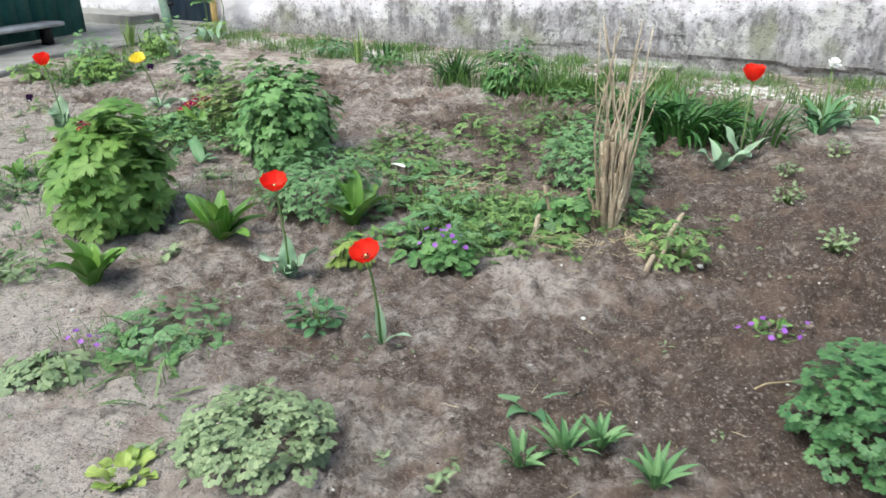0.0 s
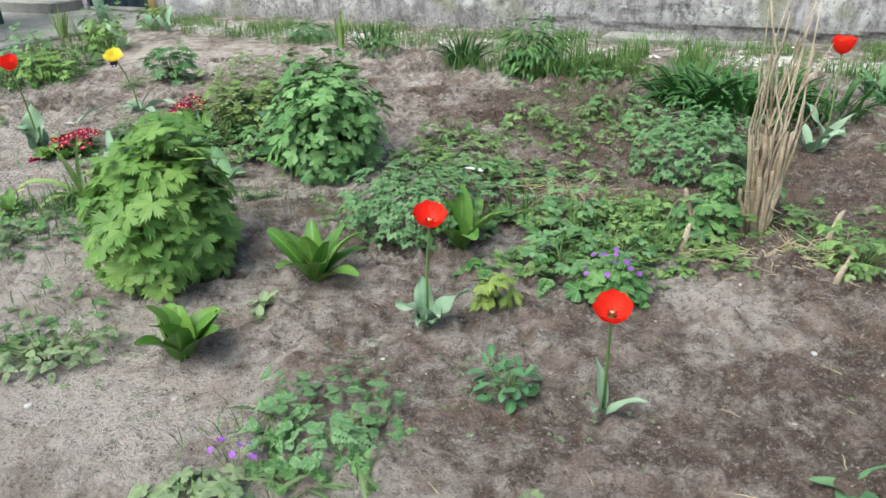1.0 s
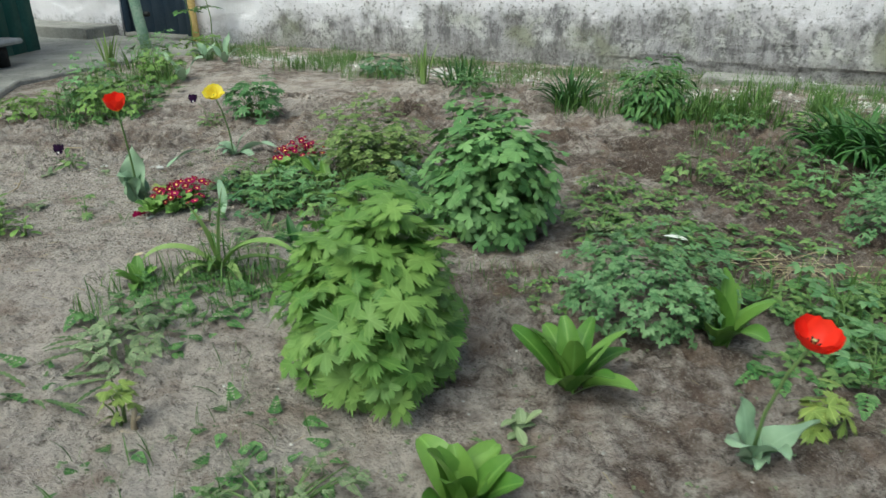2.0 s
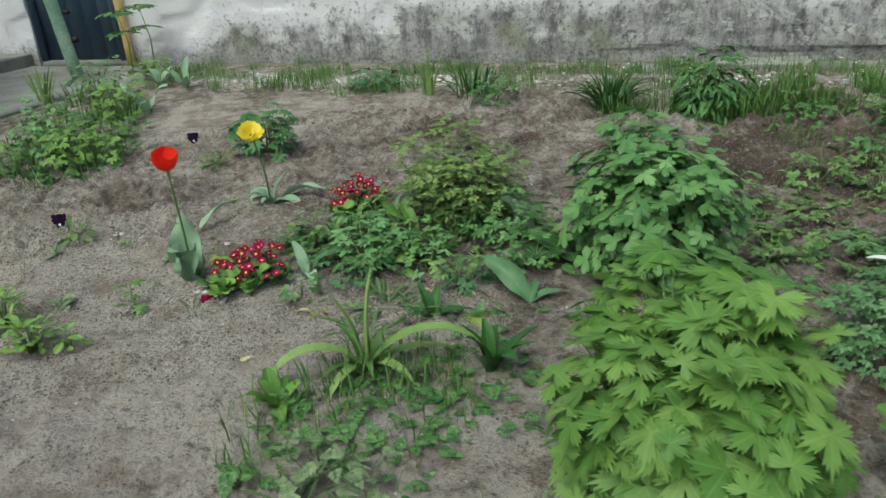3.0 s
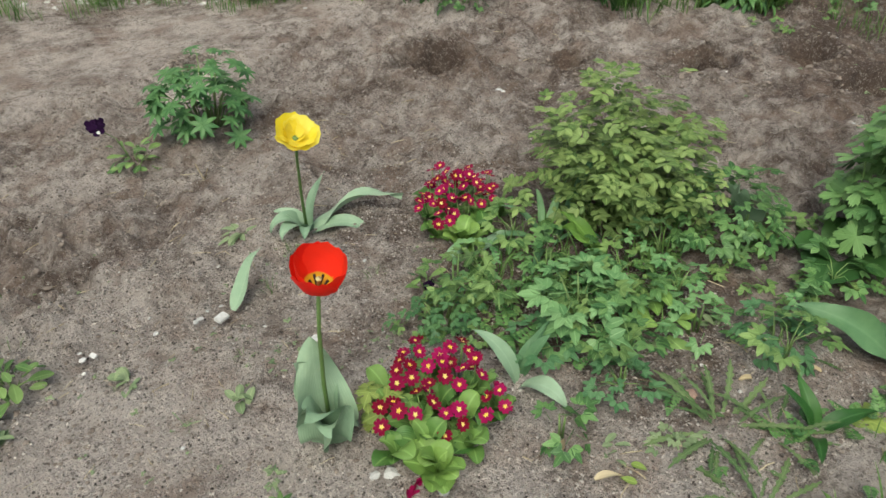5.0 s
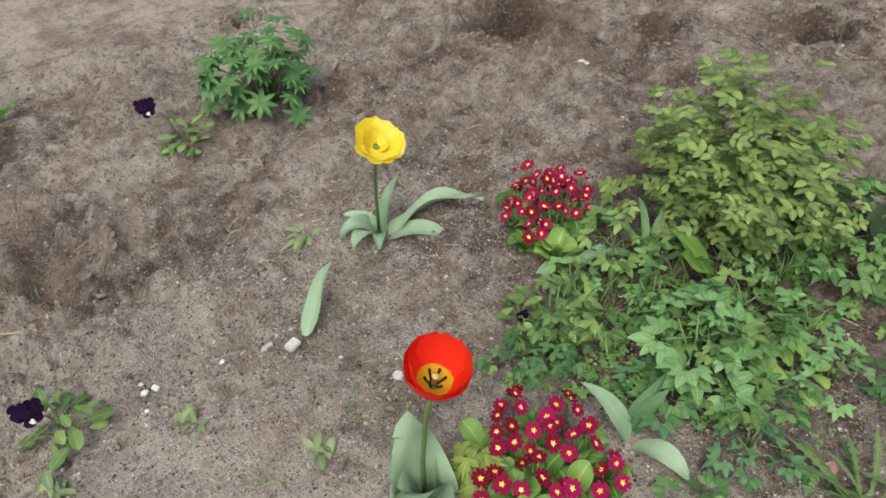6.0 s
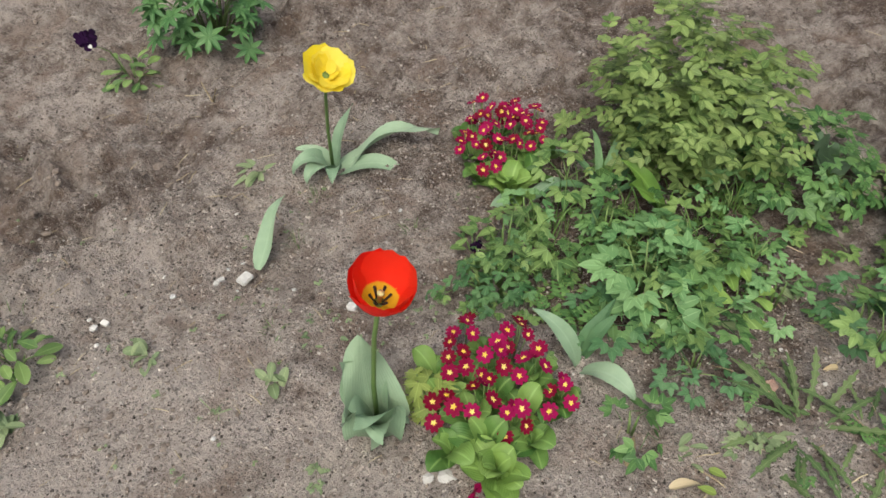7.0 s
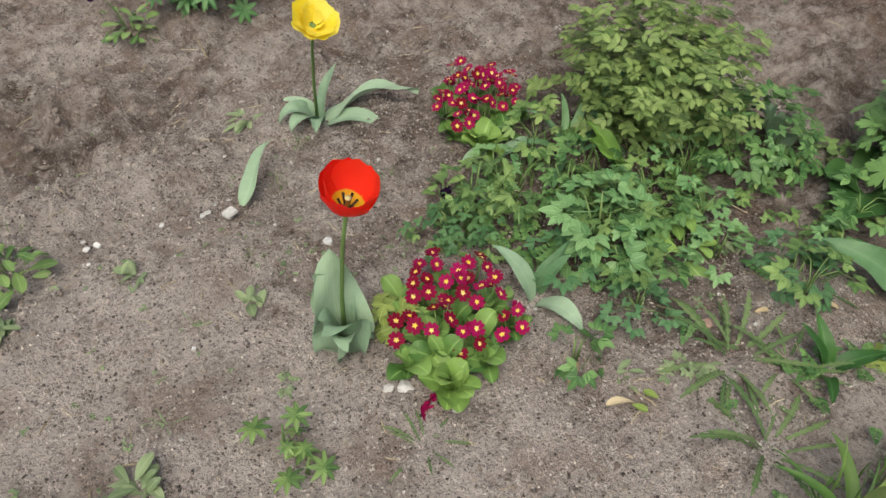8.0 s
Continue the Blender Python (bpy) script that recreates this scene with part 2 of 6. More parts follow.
LILYDARK = leaf_mat("deep_green_leaf", (0.027, 0.090, 0.020), (0.059, 0.149, 0.032), veins=120, rough=0.36)
ARCHLEAF = leaf_mat("pale_arching_leaf", (0.165, 0.270, 0.070), (0.300, 0.400, 0.140), rib=0.2, veins=140)
GRASS = leaf_mat("grass_blade", (0.058, 0.132, 0.027), (0.145, 0.240, 0.062), rib=0.0)
PRIMLEAF = leaf_mat("crinkled_light_leaf", (0.055, 0.140, 0.030), (0.185, 0.310, 0.075), rib=0.45, veins=70)
FRESHLEAF = leaf_mat("fresh_crinkled_leaf", (0.130, 0.240, 0.050), (0.235, 0.370, 0.090), rib=0.4, veins=70)
LUPLEAF = leaf_mat("lupin_leaf", (0.056, 0.150, 0.048), (0.115, 0.235, 0.080))
WEED = leaf_mat("weed_leaf", (0.048, 0.112, 0.030), (0.205, 0.310, 0.095))
BLUEWEED = leaf_mat("blue_green_weed_leaf", (0.055, 0.145, 0.055), (0.11, 0.22, 0.095))
PALEWEED = leaf_mat("pale_weed_leaf", (0.120, 0.175, 0.085), (0.255, 0.320, 0.165))
YELLOWLEAF = leaf_mat("yellowing_leaf", (0.16, 0.24, 0.05), (0.28, 0.35, 0.085))
PALEELDER = leaf_mat("pale_soft_leaf", (0.085, 0.200, 0.068), (0.205, 0.355, 0.142))
TULIPDARK = leaf_mat("mid_green_waxy_leaf", (0.062, 0.150, 0.066), (0.160, 0.285, 0.130), rib=0.10, veins=160, rough=0.42)
LANCELEAF = leaf_mat("drooping_lance_leaf", (0.038, 0.110, 0.030), (0.110, 0.225, 0.062), rib=0.2)
BUSHDARK = leaf_mat("dense_dark_leaf", (0.030, 0.095, 0.032), (0.105, 0.210, 0.075))
OLIVE = leaf_mat("olive_jagged_leaf", (0.060, 0.110, 0.036), (0.145, 0.205, 0.080), rib=0.5)
STEM = leaf_mat("green_stem", (0.13, 0.22, 0.065), (0.21, 0.30, 0.11), rib=0.0, trans=0.1)
REDPETAL = leaf_mat("red_petal", (0.84, 0.016, 0.010), (0.92, 0.045, 0.020), rib=0.0, rough=0.5, trans=0.4)
REDCORE = leaf_mat("red_petal_yellow_heart", (0.84, 0.016, 0.010), (0.92, 0.045, 0.020), rib=0.0, rough=0.5, trans=0.4, tip=((0.80, 0.50, 0.03), 0.36, 0.31))
YELPETAL = leaf_mat("yellow_petal", (0.88, 0.72, 0.03), (0.95, 0.84, 0.15), rib=0.0, trans=0.4)
BURGUNDY = leaf_mat("burgundy_petal", (0.150, 0.003, 0.014), (0.300, 0.006, 0.078), rib=0.0, trans=0.15, rough=0.7)
EYE_YELLOW = leaf_mat("yellow_eye", (0.78, 0.50, 0.05), (0.85, 0.66, 0.2), rib=0.0, trans=0.1)
VIOLET = leaf_mat("violet_petal", (0.20, 0.06, 0.34), (0.34, 0.13, 0.50), rib=0.0)
PANSY = leaf_mat("blackish_purple_petal", (0.007, 0.002, 0.012), (0.020, 0.005, 0.030), rib=0.0, trans=0.05, rough=0.9)
WHITEPETAL = leaf_mat("white_petal", (0.74, 0.74, 0.70), (0.82, 0.82, 0.78), rib=0.0)
STAMEN = rough_mat("dark_stamen", (0.015, 0.010, 0.012), (0.04, 0.025, 0.02), 30, 100, depth=0.001)
PISTIL = rough_mat("pale_pistil", (0.50, 0.52, 0.22), (0.62, 0.62, 0.30), 30, 100, depth=0.001)
DRYLEAF = leaf_mat("dry_leaf", (0.36, 0.27, 0.14), (0.58, 0.49, 0.32), rib=0.2, trans=0.15)


# ---- mesh tools ----
class Geo:
    """Points, faces and leaf coordinates of one mesh in the making."""

    def __init__(self):
        self.v, self.f, self.uv = [], [], []

    def add(self, v, f, uv=None):
        n = len(self.v)
        self.v += [tuple(p) for p in v]
        self.uv += uv if uv else [(0.2, 0.5)] * len(v)
        self.f += [tuple(i + n for i in q) for q in f]
        return self

    def put(self, other, m):
        return self.add([m @ Vector(p) for p in other.v], other.f, list(other.uv))

    def mesh(self, name, mat, smooth=True):
        me = bpy.data.meshes.new(name)
        me.from_pydata(self.v, [], self.f)
        layer = me.uv_layers.new(name="uv")
        idx = np.empty(len(me.loops), dtype=np.int32)
        me.loops.foreach_get("vertex_index", idx)
        layer.data.foreach_set("uv", np.array(self.uv, dtype=np.float32)[idx].ravel())
        if smooth:
            me.polygons.foreach_set("use_smooth", np.ones(len(me.polygons), dtype=bool))
        me.materials.append(mat)
        me.update()
        return me


def part(name, data, mat, parent, label="", m=None):
    """One mesh object under a thing or under a part."""
    me = data.mesh(name, mat) if isinstance(data, Geo) else data
    ob = new(name, me)
    ob.parent = parent
    if m is not None:
        ob.matrix_basis = m
    if label:
        tagged(ob, label)
    return ob


def thing(name, label, category, x, y, turn=0.0, z=None, group="", kind="", scale=1.0):
    ob = new(name)
    ob.empty_display_size = 0.05
    ob.matrix_basis = Matrix.Translation((x, y, ground(x, y) - 0.004 if z is None else z)) @ Matrix.Rotation(radians(turn), 4, "Z") @ Matrix.Scale(scale, 4)
    return tagged(ob, label, category, group, kind)


def solo(name, data, mat, label, category, m, group="", kind=""):
    """A thing that is one mesh."""
    ob = new(name, data.mesh(name, mat) if isinstance(data, Geo) else data)
    ob.matrix_basis = m
    return tagged(ob, label, category, group, kind)


def tube(g, pts, radii, sides=5):
    """A tapered tube along points, closed at its ends."""
    pts = [Vector(p) for p in pts]
    v, f, uv = [], [], []
    for i, p in enumerate(pts):
        d = (pts[min(i + 1, len(pts) - 1)] - pts[max(i - 1, 0)]).normalized()
        a = d.cross(Vector((0.3, 0.95, 0.1))).normalized()
        b = d.cross(a)
        for k in range(sides):
            t = 2 * math.pi * k / sides
            v.append(p + (a * math.cos(t) + b * math.sin(t)) * radii[i])
            uv.append((0.2, i / max(1, len(pts) - 1)))
    for i in range(len(pts) - 1):
        for k in range(sides):
            f.append((i * sides + k, i * sides + (k + 1) % sides, (i + 1) * sides + (k + 1) % sides, (i + 1) * sides + k))
    f.append(tuple(range(sides))[::-1])
    f.append(tuple((len(pts) - 1) * sides + k for k in range(sides)))
    return g.add(v, f, uv)


def box(g, x0, y0, z0, x1, y1, z1, bev=0.004):
    """A box with bevelled upright and level edges."""
    bm = bmesh.new()
    bmesh.ops.create_cube(bm, size=1.0, matrix=Matrix.Translation(((x0 + x1) / 2, (y0 + y1) / 2, (z0 + z1) / 2)) @ Matrix.Diagonal((x1 - x0, y1 - y0, z1 - z0, 1)))
    if bev:
        bmesh.ops.bevel(bm, geom=list(bm.edges), offset=bev, segments=2, affect="EDGES")
    bm.verts.index_update()
    g.add([v.co.copy() for v in bm.verts], [[v.index for v in f.verts] for f in bm.faces])
    bm.free()
    return g


def lance(t):
    return max(0.03, math.sin(math.pi * min(1.0, t ** 0.75 * 0.93 + 0.07)) ** 0.8)


def sword(t):
    return max(0.02, min(1.0, 0.55 + 1.6 * t) * (1 - t ** 3))


def spoon(t):
    return 0.16 if t < 0.12 else max(0.05, math.sin(math.pi * (0.08 + 0.9 * ((t - 0.12) / 0.88) ** 1.2)) ** 0.6)


def toothed(t):
    k = (t * 9.0) % 1.0
    return max(0.07, (0.3 + 0.7 * t) * (1 - max(0, t - 0.78) * 4.3) * (0.30 + 0.70 * k ** 1.3))


def oblong(t):
    return max(0.04, math.sin(math.pi * (0.12 + 0.85 * t ** 1.1)) ** 0.62)


def blade(length, width, elev, bend, shape=lance, fold=0.25, n=9, wavy=0.0, twist=0.0, curl=0.0, seed=0, rows=2):
    """A leaf that leaves the origin towards +y at elev degrees and bends down by bend degrees. fold: the edges' rise; wavy: edge waves."""
    g, p, a, r = Geo(), Vector((0, 0, 0)), radians(elev), random.Random(seed)
    ph = r.uniform(0, 6)
    v, f, uv = [], [], []
    cols = 2 * rows + 1
    for i in range(n + 1):
        t = i / n
        w = width / 2 * shape(t)
        up = Vector((0, -math.sin(a), math.cos(a)))
        tw = radians(twist) * t
        side = Vector((math.cos(tw), 0, 0)) + up * math.sin(tw)
        nrm = up * math.cos(tw) - Vector((1, 0, 0)) * math.sin(tw)
        for k in range(cols):
            u = k / rows - 1
            lift = fold * abs(u) ** 1.5 * w + wavy * width * math.sin(ph + t * 9 + (1.7 if u > 0 else 0)) * abs(u) ** 2 * min(1, 4 * t)
            v.append(p + side * (u * w) + nrm * lift + Vector((curl * math.sin(t * 3 + ph) * length * 0.1, 0, 0)))
            uv.append((0.5 + u / 2, t))
        step = length / n
        p = p + Vector((0, math.cos(a), math.sin(a))) * step
        a -= radians(bend) / n * (0.5 + t)
    for i in range(n):
        for k in range(cols - 1):
            q = i * cols + k
            f.append((q, q + 1, q + cols + 1, q + cols))
    return g.add(v, f, uv)


def leaflet(g, base, way, normal, length, width, cup=0.15, droop=0.15, n=4):
    """A small pointed leaflet, added to g."""
    way, normal = Vector(way).normalized(), Vector(normal).normalized()
    side = way.cross(normal).normalized()
    v, f, uv = [], [], []
    for i in range(n + 1):
        t = i / n
        w = width / 2 * max(0.05, math.sin(math.pi * (0.06 + 0.92 * t ** 0.85)) ** 0.8)
        c = Vector(base) + way * (t * length) - normal * (droop * length * t * t)
        for u in (-1, 0, 1):
            v.append(c + side * (u * w) + normal * (cup * w * abs(u)))
            uv.append((0.5 + u / 2, t))
    for i in range(n):
        for k in (0, 1):
            q = i * 3 + k
            f.append((q, q + 1, q + 4, q + 3))
    return g.add(v, f, uv)


POINTED = ((0.0, 0.32), (0.09, 0.61), (0.165, 0.87), (0.235, 0.68), (0.32, 1.0), (0.40, 0.77), (0.5, 1.13), (0.60, 0.77), (0.68, 1.0), (0.765, 0.68), (0.835, 0.87), (0.91, 0.61))
BROADLOBE = ((0.0, 0.36), (0.10, 0.70), (0.20, 0.92), (0.29, 0.80), (0.40, 1.04), (0.45, 0.94), (0.5, 1.10), (0.55, 0.94), (0.60, 1.04), (0.71, 0.80), (0.80, 0.92), (0.90, 0.70))
ROUNDED = ((0.0, 0.52), (0.12, 0.86), (0.25, 0.98), (0.38, 0.90), (0.5, 1.0), (0.62, 0.90), (0.75, 0.98), (0.88, 0.86))


def palmate(size, lobes=5, edge=POINTED, spread=140, droop=0.2, seed=0):
    """A hand-shaped leaf, stalk end at the origin, middle lobe along +y, cut into toothed lobes. edge: the outline of one lobe."""
    g, r, out = Geo(), random.Random(seed), []
    for j in range(lobes):
        big = 1 - 0.20 * abs(j - (lobes - 1) / 2) / max(1, (lobes - 1) / 2) + r.uniform(-0.06, 0.06)
        for k, q in edge + (((1.0, edge[0][1]),) if j == lobes - 1 else ()):
            th = radians(-spread + 2 * spread * (j + k) / lobes)
            out.append((th, size * q * (big if q > 0.55 else 1) * r.uniform(0.95, 1.05), k))
    v, uv = [Vector((0, 0, 0))], [(0.5, 0.0)]
    wave = r.uniform(0, 6)
    for ring in (0.5, 1.0):
        for th, rad, k in out:
            rr = rad if ring == 1.0 else min(rad, size * 0.66) * 0.6
            z = -droop * rr * rr / size + 0.05 * rr * math.sin(3 * th + wave) - (0.05 * size * (1 - abs(k - 0.5) * 2) if ring == 0.5 else 0) * 0.4
            v.append(Vector((math.sin(th) * rr, math.cos(th) * rr, z)))
            uv.append((0.5 + abs(k - 0.5) * 0.9, rr / size))
    n = len(out) - 1
    m = n + 1
    f = [(0, 1 + i + 1, 1 + i) for i in range(n)]
    f += [(1 + i, 2 + i, 1 + m + i + 1, 1 + m + i) for i in range(n)]
    return g.add(v, f, uv)


def compound(size, kind, seed=0):
    """A leaf of many leaflets along +y. kind: columbine (rounded lobed threes), peony (pointed fives), elder (pointed threes), fern (feathered), lupin (a wheel)."""
    g, r = Geo(), random.Random(seed)
    Z = Vector((0, 0, 1))

    def wob():
        return Vector((r.uniform(-0.2, 0.2), r.uniform(-0.2, 0.2), 1))
    if kind == "lupin":
        for i in range(8):
            th = 2 * math.pi * i / 8 + 0.3
            leaflet(g, (0, size * 0.5, 0), (math.cos(th), math.sin(th), 0.12), wob(), size * 0.55, size * 0.19, 0.3, 0.25)
        return g
    if kind == "fern":
        for i in range(5):
            y = size * (0.15 + 0.17 * i)
            l = size * 0.42 * (1 - 0.13 * i)
            for s in (-1, 1):
                leaflet(g, (0, y, 0), (s, 0.55, 0.05), wob(), l, l * 0.5)
                leaflet(g, (s * l * 0.45, y + l * 0.2, 0), (s * 0.2, 1, 0), wob(), l * 0.5, l * 0.3)
        return leaflet(g, (0, size * 0.85, 0), (0, 1, 0), Z, size * 0.35, size * 0.2)
    tube(g, [(0, 0, 0), (0, size * 0.4, 0.01 * size)], [size * 0.012] * 2, 3)
    if kind == "peony":
        leaflet(g, (0, size * 0.6, 0), (0, 1, 0.1), wob(), size * 0.48, size * 0.27, 0.15, 0.12)
        for y, l in ((0.30, 0.40), (0.58, 0.46)):
            for s in (-1, 1):
                leaflet(g, (0, size * y, 0), (s, 0.6 + r.uniform(-0.15, 0.15), 0.12), wob(), size * l, size * 0.25, 0.15, 0.12)
        return g
    for j, th in enumerate((-62, 0, 62)):
        a = radians(th + r.uniform(-8, 8))
        c = Vector((math.sin(a), math.cos(a), 0)) * size * (0.16 if j != 1 else 0.24) + Vector((0, size * 0.33, 0))
        for tk in (-55, 0, 55):
            b = a + radians(tk + r.uniform(-10, 10))
            d = Vector((math.sin(b), math.cos(b), r.uniform(-0.12, 0.12)))
            if kind == "columbine":
                sub = palmate(size * 0.225, 3, ROUNDED, 95, 0.25, r.randrange(999))
                rot = d.to_track_quat("Y", "Z").to_matrix().to_4x4()
                g.put(sub, Matrix.Translation(c + d * size * 0.05) @ rot)
            else:
                leaflet(g, c, d, wob(), size * (0.38 if tk == 0 else 0.28), size * 0.185, 0.2, 0.15)
    return g


# ---- ground shape ----
def lattice(x, y, scale, seed):
    """Smooth value noise, about -1 to 1."""
    x, y = np.asarray(x) / scale + 1000, np.asarray(y) / scale + 1000
    xi, yi = np.floor(x).astype(np.int64), np.floor(y).astype(np.int64)
    fx, fy = x - xi, y - yi
    fx, fy = fx * fx * (3 - 2 * fx), fy * fy * (3 - 2 * fy)

    def h(a, b):
        k = (a * 374761393 + b * 668265263 + seed * 974634777) & 0x7FFFFFFF
        k = ((k ^ (k >> 13)) * 1274126177) & 0x7FFFFFFF
        return ((k ^ (k >> 16)) & 0xFFFF) / 32767.5 - 1
    return (h(xi, yi) * (1 - fx) + h(xi + 1, yi) * fx) * (1 - fy) + (h(xi, yi + 1) * (1 - fx) + h(xi + 1, yi + 1) * fx) * fy


WALL_AT, WALL_WAY, WALL_OUT = Vector((1.5, 7.36)), Vector((-0.857, 0.515)), Vector((-0.515, -0.857))
HOLES = [(-1.26, 6.22, 0.130, 0.26), (-0.76, 5.85, 0.095, 0.22), (-0.38, 5.41, 0.120, 0.26), (0.07, 5.22, 0.12, 0.16), (0.04, 4.83, 0.17, 0.12), (-2.08, 7.05, 0.05, 0.07), (1.50, 2.22, 0.20, 0.09)]
MOUNDS = [(-2.90, 5.95, 0.12, 0.030), (-2.7, 8.4, 0.6, 0.06), (1.9, 3.0, 0.35, 0.03), (1.5, 2.45, 0.22, 0.035), (-0.5, 6.6, 0.5, 0.03), (0.5, 2.6, 0.35, 0.02)]


def heights(x, y, detail=True):
    x, y = np.asarray(x, dtype=float), np.asarray(y, dtype=float)
    d = (x - WALL_AT.x) * WALL_OUT.x + (y - WALL_AT.y) * WALL_OUT.y
    z = 0.04 * np.clip((3.0 - d) / 2.0, 0, 1) + 0.018 * lattice(x, y, 1.1, 3) + 0.010 * lattice(x, y, 0.37, 5)
    for cx, cy, r, h in HOLES:
        q = np.hypot(x - cx, (y - cy) * 1.25) / r * (1 + 0.30 * lattice(x, y, 0.14, 71) + 0.22 * lattice(x, y, 0.05, 73))
        z = z - h * np.exp(-q ** 7) + 0.16 * h * np.exp(-((q - 1.5) * 2.5) ** 2)
    for cx, cy, r, h in MOUNDS:
        q = np.hypot(x - cx, y - cy) / r
        z = z + h * np.exp(-q * q)
    q = np.hypot(x + 2.90, (y - 5.95) * 1.1) / 0.27
    z = z - 0.040 * np.exp(-((q - 1) * 4) ** 2)
    if detail:
        loose = np.clip(0.55 + 0.4 * lattice(x, y, 0.8, 9) + 0.35 * np.clip((y - 5.3) / 0.8, 0, 1) + 0.3 * np.clip((x - 0.9) / 0.5, 0, 1) - 0.25 * np.clip((-1.2 - x) / 0.6, 0, 1) * np.clip((5.2 - y) / 0.6, 0, 1), 0.22, 1.2)
        inside = np.clip((x + 4.3) / 0.3, 0, 1) * np.clip((2.7 - x) / 0.3, 0, 1) * np.clip((y - 0.7) / 0.3, 0, 1) * np.clip((7.3 - y) / 0.3, 0, 1)
        back = np.clip((y - 5.0) / 0.5, 0, 1) * np.clip((x + 3.0) / 0.8, 0, 1) + 1.0 * np.clip((x - 0.5) / 0.7, 0, 1)
        inside = inside * np.clip((d - 1.0) / 0.4, 0, 1)
        z = z + inside * back * 0.055 * np.abs(lattice(x, y, 0.24, 19)) ** 1.4
        z = z + inside * loose * (0.030 * lattice(x, y, 0.17, 11) + 0.055 * np.abs(lattice(x, y, 0.085, 13)) ** 1.2 + 0.042 * np.abs(lattice(x, y, 0.037, 17)) ** 1.2 - 0.020)
    return z


def ground(x, y):
    return float(heights(x, y, False)) + 0.002


# ---- ground ----
def spaced(lo, a, b, hi, step):
    out = list(np.arange(a, b, step))
    s, p = step, out[0]
    left = []
    while p > lo:
        s *= 1.35
        p -= s
        left.append(p)
    s, p = step, out[-1]
    while p < hi:
        s *= 1.35
        p += s
        out.append(p)
    return np.array(left[::-1] + out)


def dryness_and_shade(x, y):
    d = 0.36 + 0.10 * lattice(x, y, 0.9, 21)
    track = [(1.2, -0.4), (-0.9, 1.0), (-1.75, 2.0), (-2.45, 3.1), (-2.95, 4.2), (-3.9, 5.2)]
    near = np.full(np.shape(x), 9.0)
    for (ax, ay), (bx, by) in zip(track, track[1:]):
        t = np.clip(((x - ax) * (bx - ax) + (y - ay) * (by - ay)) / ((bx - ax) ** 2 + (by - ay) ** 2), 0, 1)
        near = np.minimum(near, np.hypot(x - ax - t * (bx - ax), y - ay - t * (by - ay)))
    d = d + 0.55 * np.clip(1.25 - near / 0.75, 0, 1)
    # spots -0.5 and -0.25: damp soil, plus painted shade between the ground elder leaves
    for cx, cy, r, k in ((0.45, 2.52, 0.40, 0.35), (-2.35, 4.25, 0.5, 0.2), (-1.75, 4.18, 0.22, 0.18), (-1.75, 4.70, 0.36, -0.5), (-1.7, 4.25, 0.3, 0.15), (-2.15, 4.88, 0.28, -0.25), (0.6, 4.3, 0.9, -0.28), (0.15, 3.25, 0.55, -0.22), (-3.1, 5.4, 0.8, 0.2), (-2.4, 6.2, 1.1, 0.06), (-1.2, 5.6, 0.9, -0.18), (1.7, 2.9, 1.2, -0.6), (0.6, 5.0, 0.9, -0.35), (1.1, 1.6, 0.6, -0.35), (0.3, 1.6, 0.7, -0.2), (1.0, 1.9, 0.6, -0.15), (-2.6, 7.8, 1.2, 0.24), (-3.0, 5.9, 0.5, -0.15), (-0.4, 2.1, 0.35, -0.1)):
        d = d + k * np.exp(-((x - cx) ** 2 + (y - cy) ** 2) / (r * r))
    # shade inside the holes, painted as a darker colour on top of fresh damp earth
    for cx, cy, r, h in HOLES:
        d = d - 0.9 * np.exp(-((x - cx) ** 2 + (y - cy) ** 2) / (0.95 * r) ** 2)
    # the ring-shaped groove is darker along its trough
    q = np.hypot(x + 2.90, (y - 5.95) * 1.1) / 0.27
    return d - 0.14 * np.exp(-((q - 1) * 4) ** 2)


gx, gy = spaced(-300, -4.2, 2.6, 300, 0.013), spaced(-300, 0.8, 7.2, 300, 0.013)
GX, GY = np.meshgrid(gx, gy)
GZ = heights(GX, GY)
nx, ny = len(gx), len(gy)
idx = np.arange(nx * ny).reshape(ny, nx)
quads = np.stack([idx[:-1, :-1], idx[:-1, 1:], idx[1:, 1:], idx[1:, :-1]], axis=-1).reshape(-1, 4)
gm = bpy.data.meshes.new("ground")
gm.from_pydata(np.stack([GX, GY, GZ], axis=-1).reshape(-1, 3).tolist(), [], quads.tolist())
# "dry" holds the soil's dryness and the painted shade of the holes
gm.attributes.new("dry", "FLOAT", "POINT").data.foreach_set("value", dryness_and_shade(GX, GY).ravel().astype(np.float32))
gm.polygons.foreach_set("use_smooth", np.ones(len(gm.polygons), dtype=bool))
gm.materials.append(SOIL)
tagged(new("ground", gm), "bare crumbly garden soil, dry and pale in places", "ground", kind="structure")

# ---- house wall ----
WALL_M = Matrix(((WALL_WAY.x, WALL_OUT.x, 0, WALL_AT.x), (WALL_WAY.y, WALL_OUT.y, 0, WALL_AT.y), (0, 0, 1, 0), (0, 0, 0, 1)))


def on_wall(s, d, z=0.0):
    """A world place from the way along the wall, the distance out from it, and the height."""
    return WALL_M @ Vector((s, d, z))


